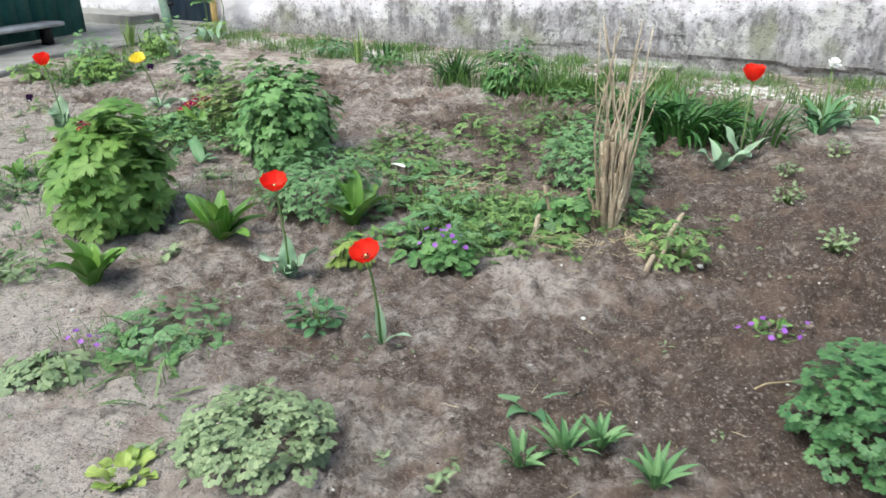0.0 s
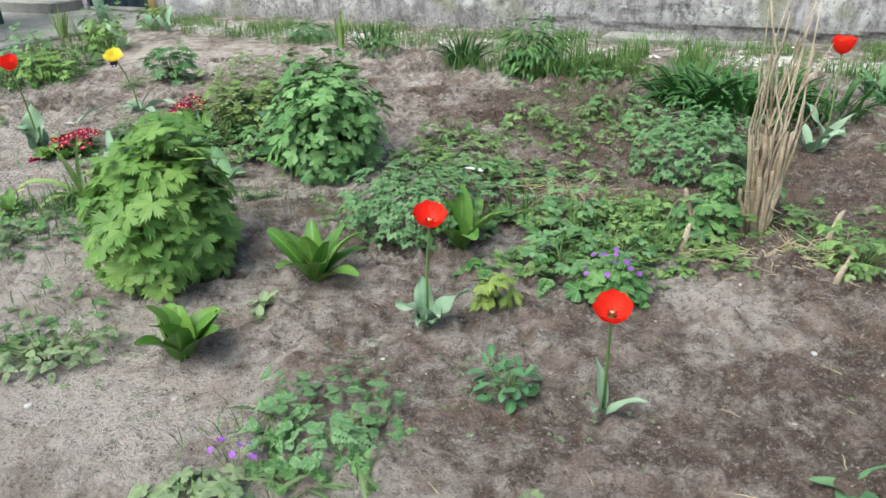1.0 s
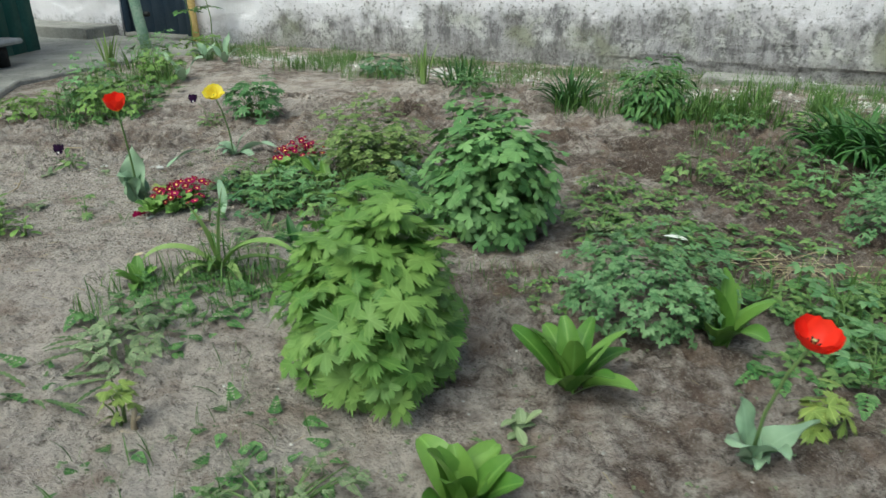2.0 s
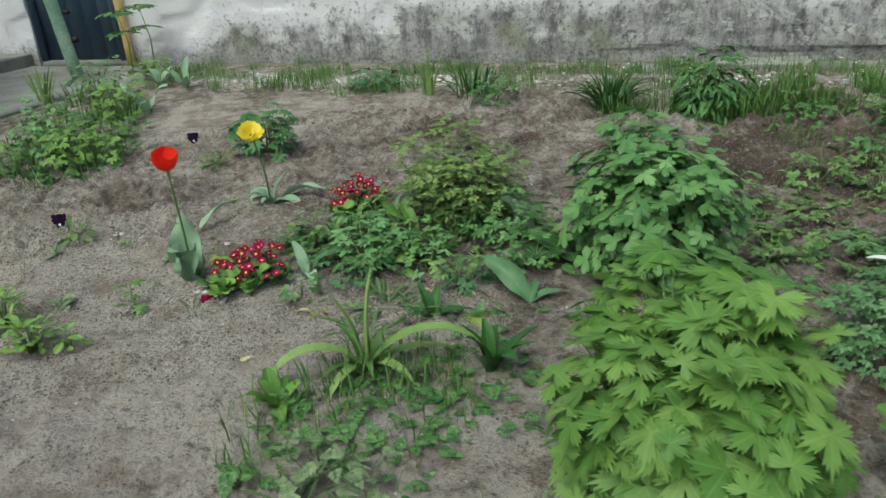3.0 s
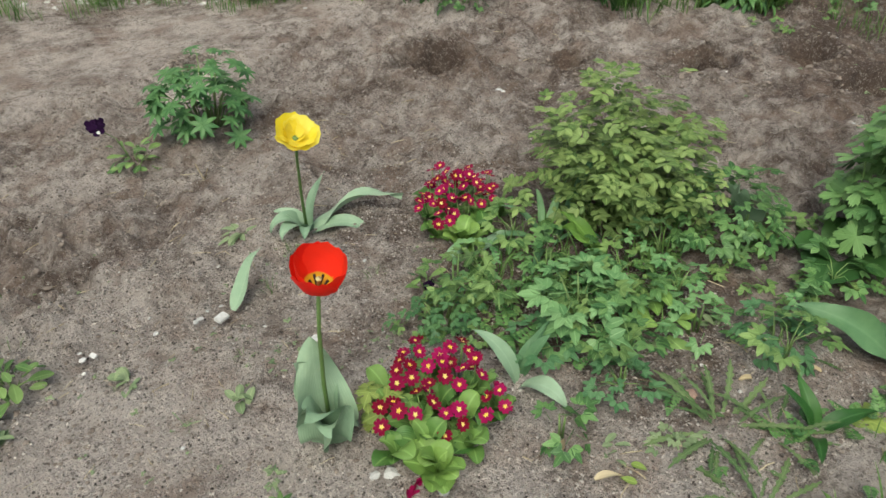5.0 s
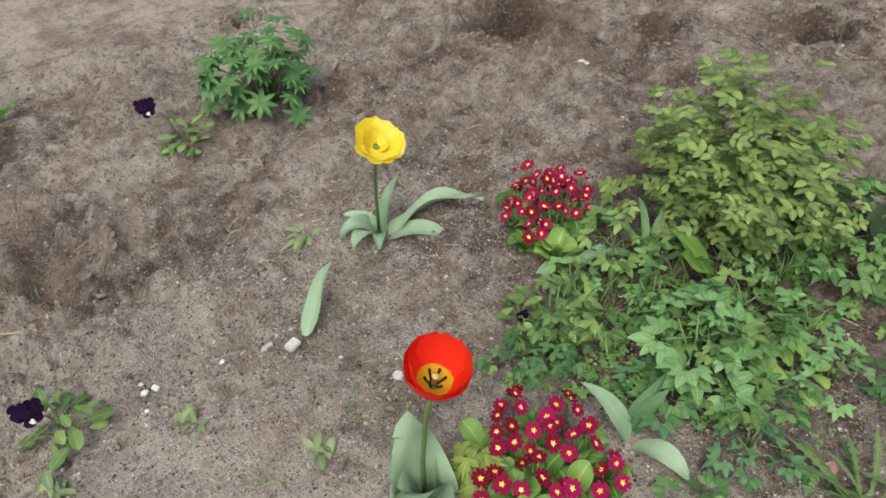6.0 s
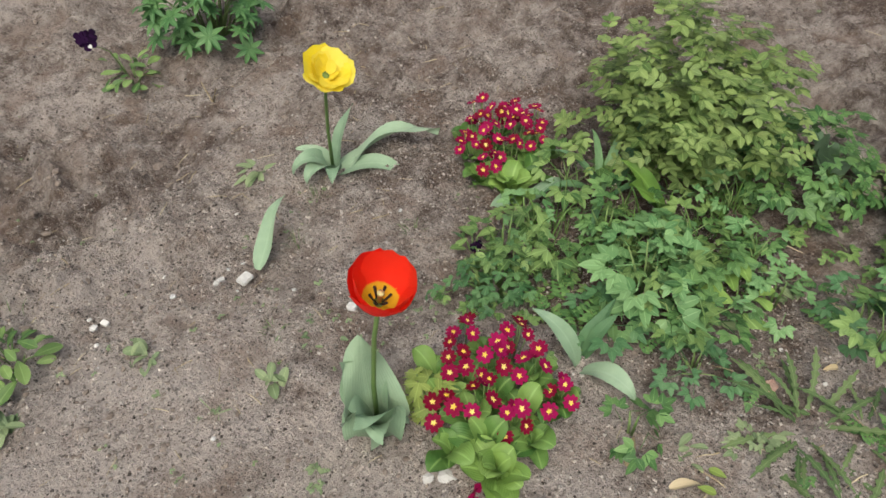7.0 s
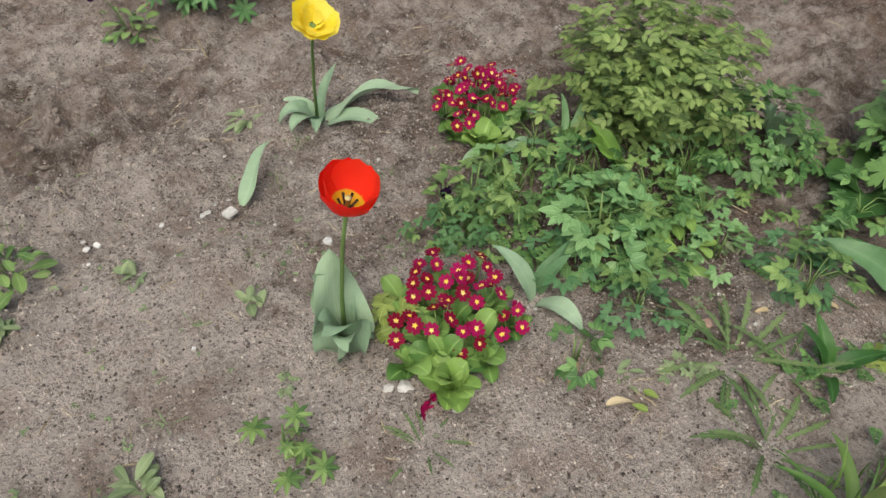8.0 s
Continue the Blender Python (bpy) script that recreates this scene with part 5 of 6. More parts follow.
spray(thing("hollyhock", "broad dark leaves standing in for a delphinium's shaded edge and a tulip leaf", "hollyhock", -1.22, 4.36), broad_leaf, DARKLEAF,
      [(105, 0.20, 0.170, 34, 60, 0), (55, 0.15, 0.120, 48, 60, 10), (165, 0.16, 0.125, 44, 70, -10), (300, 0.14, 0.11, 50, 60, 0)])

# ---- broad-leaved lilies ----
def lily(x, y, n, l, w, mat, label, e0=60, turn=0):
    t = thing("lily", label, "lily", x, y, turn, group="lilies")
    k = 1.5 if w > 0.045 else 1.2
    spray(t, lily_leaf, mat, [(i * 137.5 + uni(-12, 12), l * uni(0.8, 1.1), w * k * uni(0.85, 1.1), min(88, e0 + 8 + (24 if i % 3 == 0 else 0) + uni(-12, 8)), uni(20, 75), uni(-30, 30)) for i in range(n)])


fresh = "young lily shoot with broad glossy green leaves"
lily(-0.98, 2.86, 13, 0.25, 0.052, LILYLEAF, fresh, 50)
lily(-1.36, 2.44, 11, 0.21, 0.056, LILYLEAF, fresh, 55)
lily(-0.42, 3.06, 9, 0.25, 0.056, LILYLEAF, fresh, 58)
lily(-1.78, 3.70, 8, 0.20, 0.044, LILYDARK, "young lily shoot with broad dark green leaves", 55)
lily(0.25, 1.42, 14, 0.096, 0.017, MOUND, "slender green lily shoot on bare soil", 52)
lily(0.37, 1.46, 18, 0.120, 0.019, MOUND, "slender green lily shoot on bare soil", 52)
lily(0.47, 1.50, 14, 0.104, 0.018, MOUND, "slender green lily shoot on bare soil", 52)
lily(0.58, 1.36, 12, 0.120, 0.018, MOUND, "slender green lily shoot on bare soil", 52)
lily(-2.42, 3.72, 7, 0.11, 0.04, LILYLEAF, fresh, 40)
for x, y, r, h, n in ((-3.33, 4.53, 0.085, 0.17, 44), (-3.19, 4.33, 0.07, 0.13, 34), (-3.07, 4.31, 0.035, 0.07, 10), (-3.42, 4.42, 0.06, 0.10, 24)):
    mound("phlox", "young phlox with rows of fresh yellow-green oval leaves", "phlox", x, y, r, r, h, OVALS, FRESHLEAF, int(n * 1.6), 0.048, up=0.6, lumps=0.5)

# yellowish crinkled plant next to the tulip
mound("lettuce", "small lettuce-like plant with yellow-green crinkled leaves", "lettuce", -0.37, 2.60, 0.065, 0.06, 0.15, LOBED, YELLOWLEAF, 22, 0.050, up=0.3, lumps=0.8)

# ---- arching strap leaves ----
ar = thing("daylily", "daylily with long pale green arching leaves", "daylily", -2.14, 3.83)
spray(ar, long_leaf, ARCHLEAF, [(100, 0.38, 0.050, 60, 150, 10), (248, 0.44, 0.052, 58, 125, -10), (262, 0.32, 0.046, 34, 85, 10), (275, 0.36, 0.046, 87, 12, 5), (80, 0.30, 0.042, 84, 28, 0), (140, 0.24, 0.040, 45, 110, 0), (215, 0.24, 0.040, 45, 120, 0)])
spray(ar, long_leaf, GRASS, [(180, 0.20, 0.030, 60, 100, 0), (320, 0.20, 0.028, 50, 90, 0), (60, 0.20, 0.028, 48, 110, 0), (20, 0.20, 0.026, 60, 90, 0), (120, 0.20, 0.028, 50, 100, 0)])
tuft(ar, BLADES, GRASS, 14, 0.18, 0.08)


def daylily(x, y, n, l, spread, mat, label, kind=STRAPS, name="daylily", wide=1.0):
    t = thing(name, label, "daylily", x, y, uni(0, 360), group="daylilies along the wall")
    tuft(t, kind, mat, n, l, spread, wide=wide)


t = thing("goldenrod", "dense bushy clump of drooping dark green lance leaves", "goldenrod", 0.44, 5.84)
dome(t, LANCES, LANCELEAF, 560, 0.26, 0.26, 0.38, 0.098, 0.10, 0.45, 0.55, None, up=0.5, loose=0.5, lay=0.9, lumps=0.25, swing=1.0)
daylily(-0.02, 6.27, 90, 0.34, 0.10, DARKLEAF, "dense clump of narrow dark green leaves", wide=0.7)
daylily(1.46, 4.55, 160, 0.38, 0.30, LILYDARK, "large tangled clump of dark green strap leaves", BROADS, wide=0.55)
daylily(1.30, 4.86, 110, 0.34, 0.24, LILYDARK, "tangled clump of dark green strap leaves", BROADS, wide=0.55)
daylily(1.85, 4.40, 45, 0.32, 0.22, DARKLEAF, "tangled clump of dark green strap leaves")
daylily(-0.72, 7.05, 45, 0.28, 0.16, DARKLEAF, "low clump of narrow dark green leaves")
daylily(2.42, 4.72, 16, 0.30, 0.08, BLUEWEED, "clump of blue-green strap leaves", BROADS)
mound("leafy_weed", "bushy green plant in front of the rubble strip", "weed", -0.68, 6.78, 0.17, 0.15, 0.19, ELDERS, ELDER, 60, 0.085)
mound("leafy_weed", "bushy green plant in front of the rubble strip", "weed", -1.33, 7.72, 0.22, 0.17, 0.18, FERNS, BLUEWEED, 80, 0.085)
for x, y, r, h, n, m in ((0.86, 5.46, 0.16, 0.17, 44, ELDER), (1.24, 5.26, 0.18, 0.19, 48, WEED), (0.56, 4.66, 0.13, 0.13, 34, WEED), (0.80, 4.36, 0.16, 0.15, 40, PALEELDER), (0.34, 4.40, 0.11, 0.10, 26, WEED), (1.62, 5.02, 0.18, 0.20, 44, ELDER), (1.05, 4.22, 0.15, 0.16, 36, ELDER)):
    mound("leafy_weed", "bushy green weed among grass near the wall", "weed", x, y, r, r * 0.9, h, ELDERS, m, n, 0.082, lumps=0.4)
ir = thing("iris", "upright fan of yellow-green iris leaves", "iris", -1.02, 7.28)
tuft(ir, SWORDS, ARCHLEAF, 16, 0.34, 0.05)
ir = thing("iris", "upright fan of yellow-green iris leaves at the yard's edge", "iris", -4.02, 8.75)
tuft(ir, SWORDS, ARCHLEAF, 18, 0.36, 0.06)

# white narcissus by the wall
na = thing("narcissus", "white narcissus on a bare stem near the wall", "narcissus", 2.30, 4.45)
part("stem", tube(Geo(), [(0, 0, 0), (0.01, 0, 0.25), (0.0, 0, 0.46)], [0.005, 0.0045, 0.004], 6), STEM, na)
for k in range(3):
    part("flower", flat_flower(0.040, 6, 0.0, 0.5 + 0.4 * k), WHITEPETAL, na, "", Matrix.Translation((0, -0.01, 0.46 + 0.006 * k)) @ Matrix.Rotation(radians(40), 4, "X") @ Matrix.Rotation(radians(30 * k), 4, "Z") @ Matrix.Scale(1 - 0.22 * k, 4))
tuft(na, BROADS, BLUEWEED, 8, 0.28, 0.03)

# ---- pansies ----
def pansy(x, y, hx, hy, hz, label, n=10, r=0.07, size=1.15):
    t = thing("pansy", label, "pansy", x, y, group="pansies")
    dome(t, OVALS, WEED, n * 2, r, r, 0.09, 0.05, 0.15, 0.5, 0.3, STEM)
    h = Vector((hx, hy, hz)) - t.location
    part("stem", tube(Geo(), [(0, 0, 0), (h.x * 0.4, h.y * 0.4, h.z * 0.7), h], [0.002, 0.002, 0.0018], 4), STEM, t)
    m = Matrix.Translation(h) @ Matrix.Rotation(radians(-8), 4, "Z") @ Matrix.Rotation(radians(62), 4, "X") @ Matrix.Scale(size, 4)
    fl = part("flower", flat_flower(0.024, 5, 0.02, 0.25), PANSY, t, "", m)
    part("petal", flat_flower(0.019, 4, 0.02, 0.3), PANSY, fl, "", Matrix.Translation((0.012, 0.014, 0.003)))
    part("petal", flat_flower(0.019, 4, 0.02, 0.3), PANSY, fl, "", Matrix.Translation((-0.012, 0.014, 0.004)))
    part("face", flat_flower(0.0055, 3, 0.0, 0.2), WHITEPETAL, fl, "white face", Matrix.Translation((0.002, -0.012, 0.007)))


pansy(-2.61, 6.28, -2.70, 6.25, 0.19, "black-purple pansy with a white face beside the lupin", 16, 0.09)
pansy(-3.22, 5.32, -3.26, 5.31, 0.12, "black-purple pansy with a white face on dry soil", 14, 0.08)
pansy(-2.22, 4.98, -2.23, 4.96, 0.05, "low black-purple pansy beside the primroses", 4, 0.05, 0.6)

# ---- dead shrub ----
sh = thing("dead_shrub", "bundle of dry tan canes cut off ragged, dead shrub", "shrub", 0.74, 2.98)


def wander(a, b, n, kink):
    """Points from a to b with small kinks."""
    a, b = Vector(a), Vector(b)
    return [a.lerp(b, k / n) + (Vector((uni(-kink, kink), uni(-kink, kink), 0)) if 0 < k < n else Vector()) for k in range(n + 1)]


for i in range(21):
    x0, y0 = uni(-0.100, 0.070), uni(-0.06, 0.06)
    hgt, r0 = uni(0.22, 0.46), uni(0.007, 0.014)
    pts = wander((x0 * 0.55, y0 * 0.5, -0.02), (x0 * 1.2 + uni(-0.02, 0.02), y0, hgt), 6, 0.011)
    part("old_stem", tube(Geo(), pts, [r0 * (1.45 - 0.11 * k) for k in range(7)], 7), BARK if i % 3 == 0 else DRYWOOD, sh, "gnarled woody old stem")
for i in range(22):
    x0, side = uni(-0.09, 0.06), (i / 21.0) * 2 - 1
    hgt, r0, g = uni(0.62, 0.97), uni(0.0030, 0.0052), Geo()
    top = Vector((0.03 + side * 0.125 + uni(-0.02, 0.02), uni(-0.07, 0.09), hgt))
    pts = wander((x0 * 0.6, uni(-0.03, 0.03), 0.0), (x0 + side * 0.03, uni(-0.04, 0.04), hgt * 0.5), 4, 0.006)
    pts += wander(pts[-1], top, 4, 0.010)[1:]
    tube(g, pts, [r0 * (1.5 - 0.12 * k) for k in range(9)], 6)
    if i % 2:
        a = pts[5]
        tube(g, [a, a + Vector((side * 0.03 + uni(-0.02, 0.02), uni(-0.02, 0.02), 0.07)), a + Vector((side * 0.06 + uni(-0.04, 0.04), uni(-0.04, 0.04), uni(0.12, 0.2)))], [r0 * 0.7, r0 * 0.55, r0 * 0.35], 5)
    part("cane", g, DRYWOOD, sh)
for i in range(5):
    g = Geo()
    a, z = uni(0, 6.28), uni(0.05, 0.3)
    p = Vector((math.cos(a) * 0.05, math.sin(a) * 0.04, z))
    tube(g, [p * 0.6 + Vector((0, 0, z * 0.3)), p, p + Vector((math.cos(a) * uni(0.04, 0.12), math.sin(a) * 0.05, uni(-0.01, 0.03)))], [0.003, 0.0026, 0.0015], 5)
    part("branch", g, DRYWOOD, sh)


def stub(x, y, h, lean, r=0.011):
    g = tube(Geo(), [(0, 0, -0.02), (lean[0] * 0.3, lean[1] * 0.3, h * 0.4), (lean[0] * 0.8, lean[1], h * 0.85), (lean[0], lean[1], h)], [r * 1.4, r, r * 0.95, r * 0.5], 7)
    tube(g, [(lean[0] * 0.3, lean[1] * 0.3, h * 0.4), (lean[0] * 0.3 + 0.02, lean[1], h * 0.62)], [r * 0.8, r * 0.5], 6)
    solo("dry_stub", g, DRYWOOD, "short broken stub of a dry woody stem", "stub", Matrix.Translation((x, y, ground(x, y))), group="dry stubs")


stub(0.50, 3.00, 0.21, (-0.05, 0.02))
stub(0.40, 2.88, 0.12, (0.02, 0.0))
stub(0.66, 2.75, 0.06, (0.02, -0.03))
stub(0.88, 2.62, 0.11, (0.05, 0.02), 0.007)
stub(0.98, 2.88, 0.13, (0.07, 0.03))
stub(0.82, 2.56, 0.07, (0.03, 0.01))
stub(-2.20, 2.83, 0.07, (0.015, 0.0), 0.008)
mound("leafy_weed", "small yellow-green leafy shoot beside a cut stub", "weed", -2.23, 2.85, 0.045, 0.04, 0.17, LOBED, YELLOWLEAF, 18, 0.038)

# heap of straw in the weeds
spots = []
for k in range(90):
    x, y = 0.12 + RNG.gauss(0, 0.10), 3.50 + RNG.gauss(0, 0.07)
    spots.append((k % 3, Matrix.Translation((x, y, ground(x, y) + uni(0.0, 0.06))) @ Euler((uni(-0.3, 0.3), uni(-0.4, 0.4), uni(0, 6.28))).to_matrix().to_4x4() @ Matrix.Diagonal((uni(0.06, 0.16), 0.05, 0.05, 1))))
for k in range(160):
    x, y = 0.74 + RNG.gauss(0, 0.15), 2.82 + RNG.gauss(0, 0.08)
    spots.append((k % 3, Matrix.Translation((x, y, ground(x, y) + uni(0.0, 0.03))) @ Euler((uni(-0.3, 0.3), uni(-0.3, 0.3), uni(0, 6.28))).to_matrix().to_4x4() @ Matrix.Diagonal((uni(0.06, 0.2), 0.06, 0.06, 1))))
scatter("straw_heap", TWIGS, spots, STRAW, "flattened heap of dry straw among weeds", "straw")

# ---- weeds that stand singly ----
def weed(x, y, n, l, kind=OVALS, mat=PALEWEED, label="small leafy weed on bare soil", spread=0.015, name="weed"):
    t = thing(name, label, "weed", x, y, uni(0, 360), group="weeds")
    if kind is not OVALS:
        tuft(t, kind, mat, n, l, spread)
        return
    form = (OVALS, ELDERS, TEETH, OVALS)[int(abs(x * 97 + y * 53)) % 4]
    k = {id(OVALS): 1.0, id(ELDERS): 1.15, id(TEETH): 1.25}[id(form)]
    for i in range(n + 4):
        th, z = i * 2.39996 + uni(-0.6, 0.6), uni(0, 0.03) if i % 2 else 0.0
        s = l * k * uni(0.35, 0.85)
        m = Matrix.Translation((uni(-spread, spread), uni(-spread, spread), z)) @ Matrix.Rotation(th, 4, "Z") @ Matrix.Rotation(radians(uni(-30, 15)), 4, "X") @ Matrix.Rotation(radians(uni(-20, 20)), 4, "Y") @ Matrix.Diagonal((s * uni(0.7, 1.0), s, s, 1))
        part("leaf", shared(form, RNG.randrange(12), mat), mat, t, "", m)


for x, y, n, l in ((0.06, 2.27, 6, 0.035), (0.37, 2.10, 8, 0.04), (0.75, 1.96, 8, 0.04), 
                   (1.77, 3.30, 9, 0.05), (1.55, 1.85, 9, 0.06), (-1.16, 2.72, 9, 0.09), (-2.99, 5.17, 8, 0.075), (-2.79, 4.94, 10, 0.075),
                   (-2.93, 4.94, 7, 0.04), (-2.68, 4.98, 6, 0.03), (-2.60, 4.92, 7, 0.04), (-3.28, 5.16, 14, 0.075), 
                   (-3.07, 4.75, 8, 0.045), (-3.15, 4.76, 8, 0.05), (-3.16, 4.65, 12, 0.07), (-2.83, 4.70, 7, 0.045),
                   (-3.05, 4.87, 4, 0.02), (-2.23, 4.31, 5, 0.05), (-2.10, 4.25, 6, 0.095), (-1.90, 4.47, 6, 0.06), (-1.72, 4.42, 8, 0.05), (-0.50, 4.02, 12, 0.10),
                   (-0.86, 2.05, 12, 0.09), (-0.70, 1.45, 10, 0.07), (0.05, 1.35, 10, 0.05), (0.08, 1.42, 8, 0.05), (-0.10, 1.45, 6, 0.04), (0.78, 1.55, 6, 0.05), (-3.35, 4.75, 8, 0.06), (-1.35, 3.75, 9, 0.08), (0.9, 2.3, 5, 0.04)):
    weed(x, y, n, l)
weed(-0.74, 1.36, 30, 0.055, PRIMS, YELLOWLEAF, "yellow-green leafy weed on dry soil", 0.06)
for x, y in ((1.83, 3.75), (1.70, 3.38), (2.24, 4.05), (1.65, 2.76)):
    mound("leafy_weed", "small bushy weed of pale green leaves on dug soil", "weed", x, y, 0.07, 0.065, 0.09, PRIMS, PALEWEED, 34, 0.035, lumps=0.5)
weed(-1.27, 4.02, 8, 0.06, GERANS, YELLOWLEAF, "tiny yellow-green plant with lobed leaves", 0.02)
weed(-1.74, 4.02, 8, 0.05, GERANS, YELLOWLEAF, "tiny yellow-green plant with lobed leaves", 0.02)
weed(-2.49, 5.61, 18, 0.085, LANCES, PALEWEED, "small star-shaped rosette of pale leaves on dug soil", 0.006, "weed")
dande = "dandelion rosette of long jagged leaves"
for x, y, n, l in ((-0.86, 1.92, 16, 0.17), (-0.80, 1.66, 8, 0.15), (-1.02, 2.10, 14, 0.16), (-2.00, 4.20, 24, 0.165), (-1.93, 4.12, 12, 0.14), (-2.12, 4.02, 12, 0.16), (-1.66, 4.24, 9, 0.12), (-0.50, 4.04, 14, 0.17), (-2.40, 3.30, 14, 0.2),
                   (-2.3, 3.12, 14, 0.19), (-2.52, 3.0, 10, 0.2), (-1.22, 2.62, 10, 0.10), (0.12, 3.0, 12, 0.15), (-0.15, 3.35, 12, 0.15), (-2.67, 4.42, 10, 0.085), (-0.95, 1.85, 12, 0.15)):
    weed(x, y, n, l, TEETH, OLIVE, dande, 0.02, "dandelion")
for x, y, n, l, m in ((-2.685, 5.045, 6, 0.050, MOUND), (-2.766, 4.947, 8, 0.055, WEED), (-2.908, 4.951, 6, 0.042, WEED)):
    weed(x, y, n, l, ELDERS, m, "small leafy seedling on bare soil", 0.02)
for x, y in ((-2.73, 5.06), (-2.55, 5.28), (-2.30, 5.12), (-2.42, 5.40)):
    weed(x, y, 12, 0.05, BLADES, GRASS, "small tuft of thin grass", 0.02, "grass_tuft")
for x, y, r, h, k in ((-3.40, 6.75, 0.24, 0.26, 60), (-3.62, 7.05, 0.22, 0.34, 55), (-3.32, 7.95, 0.22, 0.24, 46), (-3.60, 8.7, 0.22, 0.30, 41), (-3.95, 6.6, 0.2, 0.22, 40), (-3.2, 9.3, 0.2, 0.22, 36)):
    mound("leafy_weed", "bushy green weed at the edge of the yard", "weed", x, y, r, r, h, ELDERS, PALEELDER if k % 2 else FRESHLEAF, int(k * 2.0), 0.095, lumps=0.5, up=0.5)
for x, y in ((-3.35, 6.6), (-3.55, 6.9), (-3.28, 7.8), (-3.5, 8.2), (-3.75, 8.55), (-2.95, 9.0)):
    weed(x, y, 26, 0.24, BLADES, GRASS, "tuft of long grass at the edge of the yard", 0.12, "grass_tuft")

# tall thin stalks with a few leaves in front of the door
for x, y, h in ((-3.42, 9.75, 0.62), (-3.22, 9.85, 0.66)):
    t = thing("tall_weed", "tall thin weed with a tuft of leaves at the top", "weed", x, y)
    part("stem", tube(Geo(), [(0, 0, 0), (0.02, 0, h * 0.5), (-0.03, 0, h)], [0.008, 0.006, 0.004], 5), STEM, t)
    for k in range(9):
        a = k * 2.4
        part("leaf", shared(ELDERS, k, ELDER), ELDER, t, "", aim(Vector((-0.03, 0, h * (1 if k < 6 else 0.7))), (math.cos(a), math.sin(a), -0.2), (0, 0, 1), 0.22))

# ---- low green cover that nobody could count ----
def cover(name, label, category, kind, mat, patches, lift=0.25):
    """Patches (x, y, rx, ry, count, size) of small leaves close to the ground."""
    spots = []
    for cx, cy, rx, ry, n, size in patches:
        for k in range(n):
            a, q = uni(0, 6.28), math.sqrt(RNG.random())
            x, y = cx + math.cos(a) * rx * q, cy + math.sin(a) * ry * q
            if float(lattice(x, y, 0.22, 61)) < -0.25:
                continue
            sz = size * uni(0.6, 1.2)
            m = Matrix.Translation((x, y, ground(x, y) + sz * uni(0.05, lift * 2))) @ Matrix.Rotation(uni(0, 6.28), 4, "Z") @ Matrix.Rotation(radians(uni(-25, 30)), 4, "X") @ Matrix.Scale(sz, 4)
            spots.append((RNG.randrange(len(kind)), m))
    scatter(name, kind, spots, mat, label, category, smooth=True)


cover("ground_cover", "low spreading weeds between the garden plants", "weeds", ELDERS, WEED,
      [(0.0, 3.35, 0.55, 0.6, 300, 0.085), (0.2, 3.05, 0.4, 0.35, 220, 0.075), (0.55, 3.5, 0.5, 0.4, 150, 0.075), (0.1, 4.4, 0.6, 0.35, 110, 0.075), (-0.35, 4.15, 0.35, 0.35, 120, 0.08), (0.45, 3.9, 0.5, 0.5, 60, 0.07), (0.35, 2.85, 0.35, 0.25, 90, 0.075), (-1.75, 4.70, 0.34, 0.2, 90, 0.075), (-1.35, 4.42, 0.25, 0.2, 40, 0.07), (0.95, 4.35, 0.5, 0.25, 60, 0.08), (1.0, 3.05, 0.35, 0.25, 90, 0.07), (-2.15, 4.80, 0.25, 0.2, 70, 0.055), (1.25, 5.6, 1.2, 0.3, 120, 0.08), (0.3, 4.7, 0.35, 0.25, 40, 0.07), (-0.9, 3.45, 0.2, 0.15, 30, 0.07)])
cover("ground_cover", "low feathery weeds between the garden plants", "weeds", FERNS, ELDER,
      [(-0.05, 3.1, 0.45, 0.4, 150, 0.085), (-0.3, 3.8, 0.4, 0.4, 90, 0.08), (-1.95, 4.66, 0.3, 0.2, 40, 0.08), (-1.45, 4.35, 0.3, 0.2, 20, 0.08), (0.85, 2.75, 0.3, 0.2, 80, 0.06), (-2.0, 2.6, 0.35, 0.35, 60, 0.06), (-2.35, 3.25, 0.3, 0.35, 80, 0.07), (-0.9, 2.0, 0.22, 0.25, 60, 0.06), (-3.5, 7.2, 0.45, 0.9, 260, 0.10), (-2.15, 3.62, 0.3, 0.2, 60, 0.07), (-1.55, 3.75, 0.4, 0.25, 70, 0.055), (-1.80, 3.50, 0.35, 0.2, 45, 0.055), (-1.95, 4.05, 0.35, 0.14, 50, 0.05), (-2.05, 3.62, 0.3, 0.15, 30, 0.05), (-1.85, 4.15, 0.35, 0.2, 16, 0.06)])
cover("seedlings", "tiny green seedlings dotted over bare soil", "weeds", ELDERS, PALEWEED,
      [(-1.0, 2.2, 0.9, 0.9, 600, 0.018), (-0.7, 2.25, 0.4, 0.35, 350, 0.02), (0.2, 2.2, 0.7, 0.5, 70, 0.022), (1.6, 3.2, 0.9, 0.9, 120, 0.028), (-2.4, 5.15, 0.35, 0.35, 200, 0.016), (-2.9, 4.8, 0.6, 0.5, 110, 0.025), (-2.0, 2.8, 0.6, 0.8, 200, 0.035), (-3.2, 6.2, 0.7, 0.9, 90, 0.013), (0.3, 5.0, 0.9, 0.5, 90, 0.03), (-1.9, 4.0, 0.5, 0.4, 120, 0.03)], 0.1)
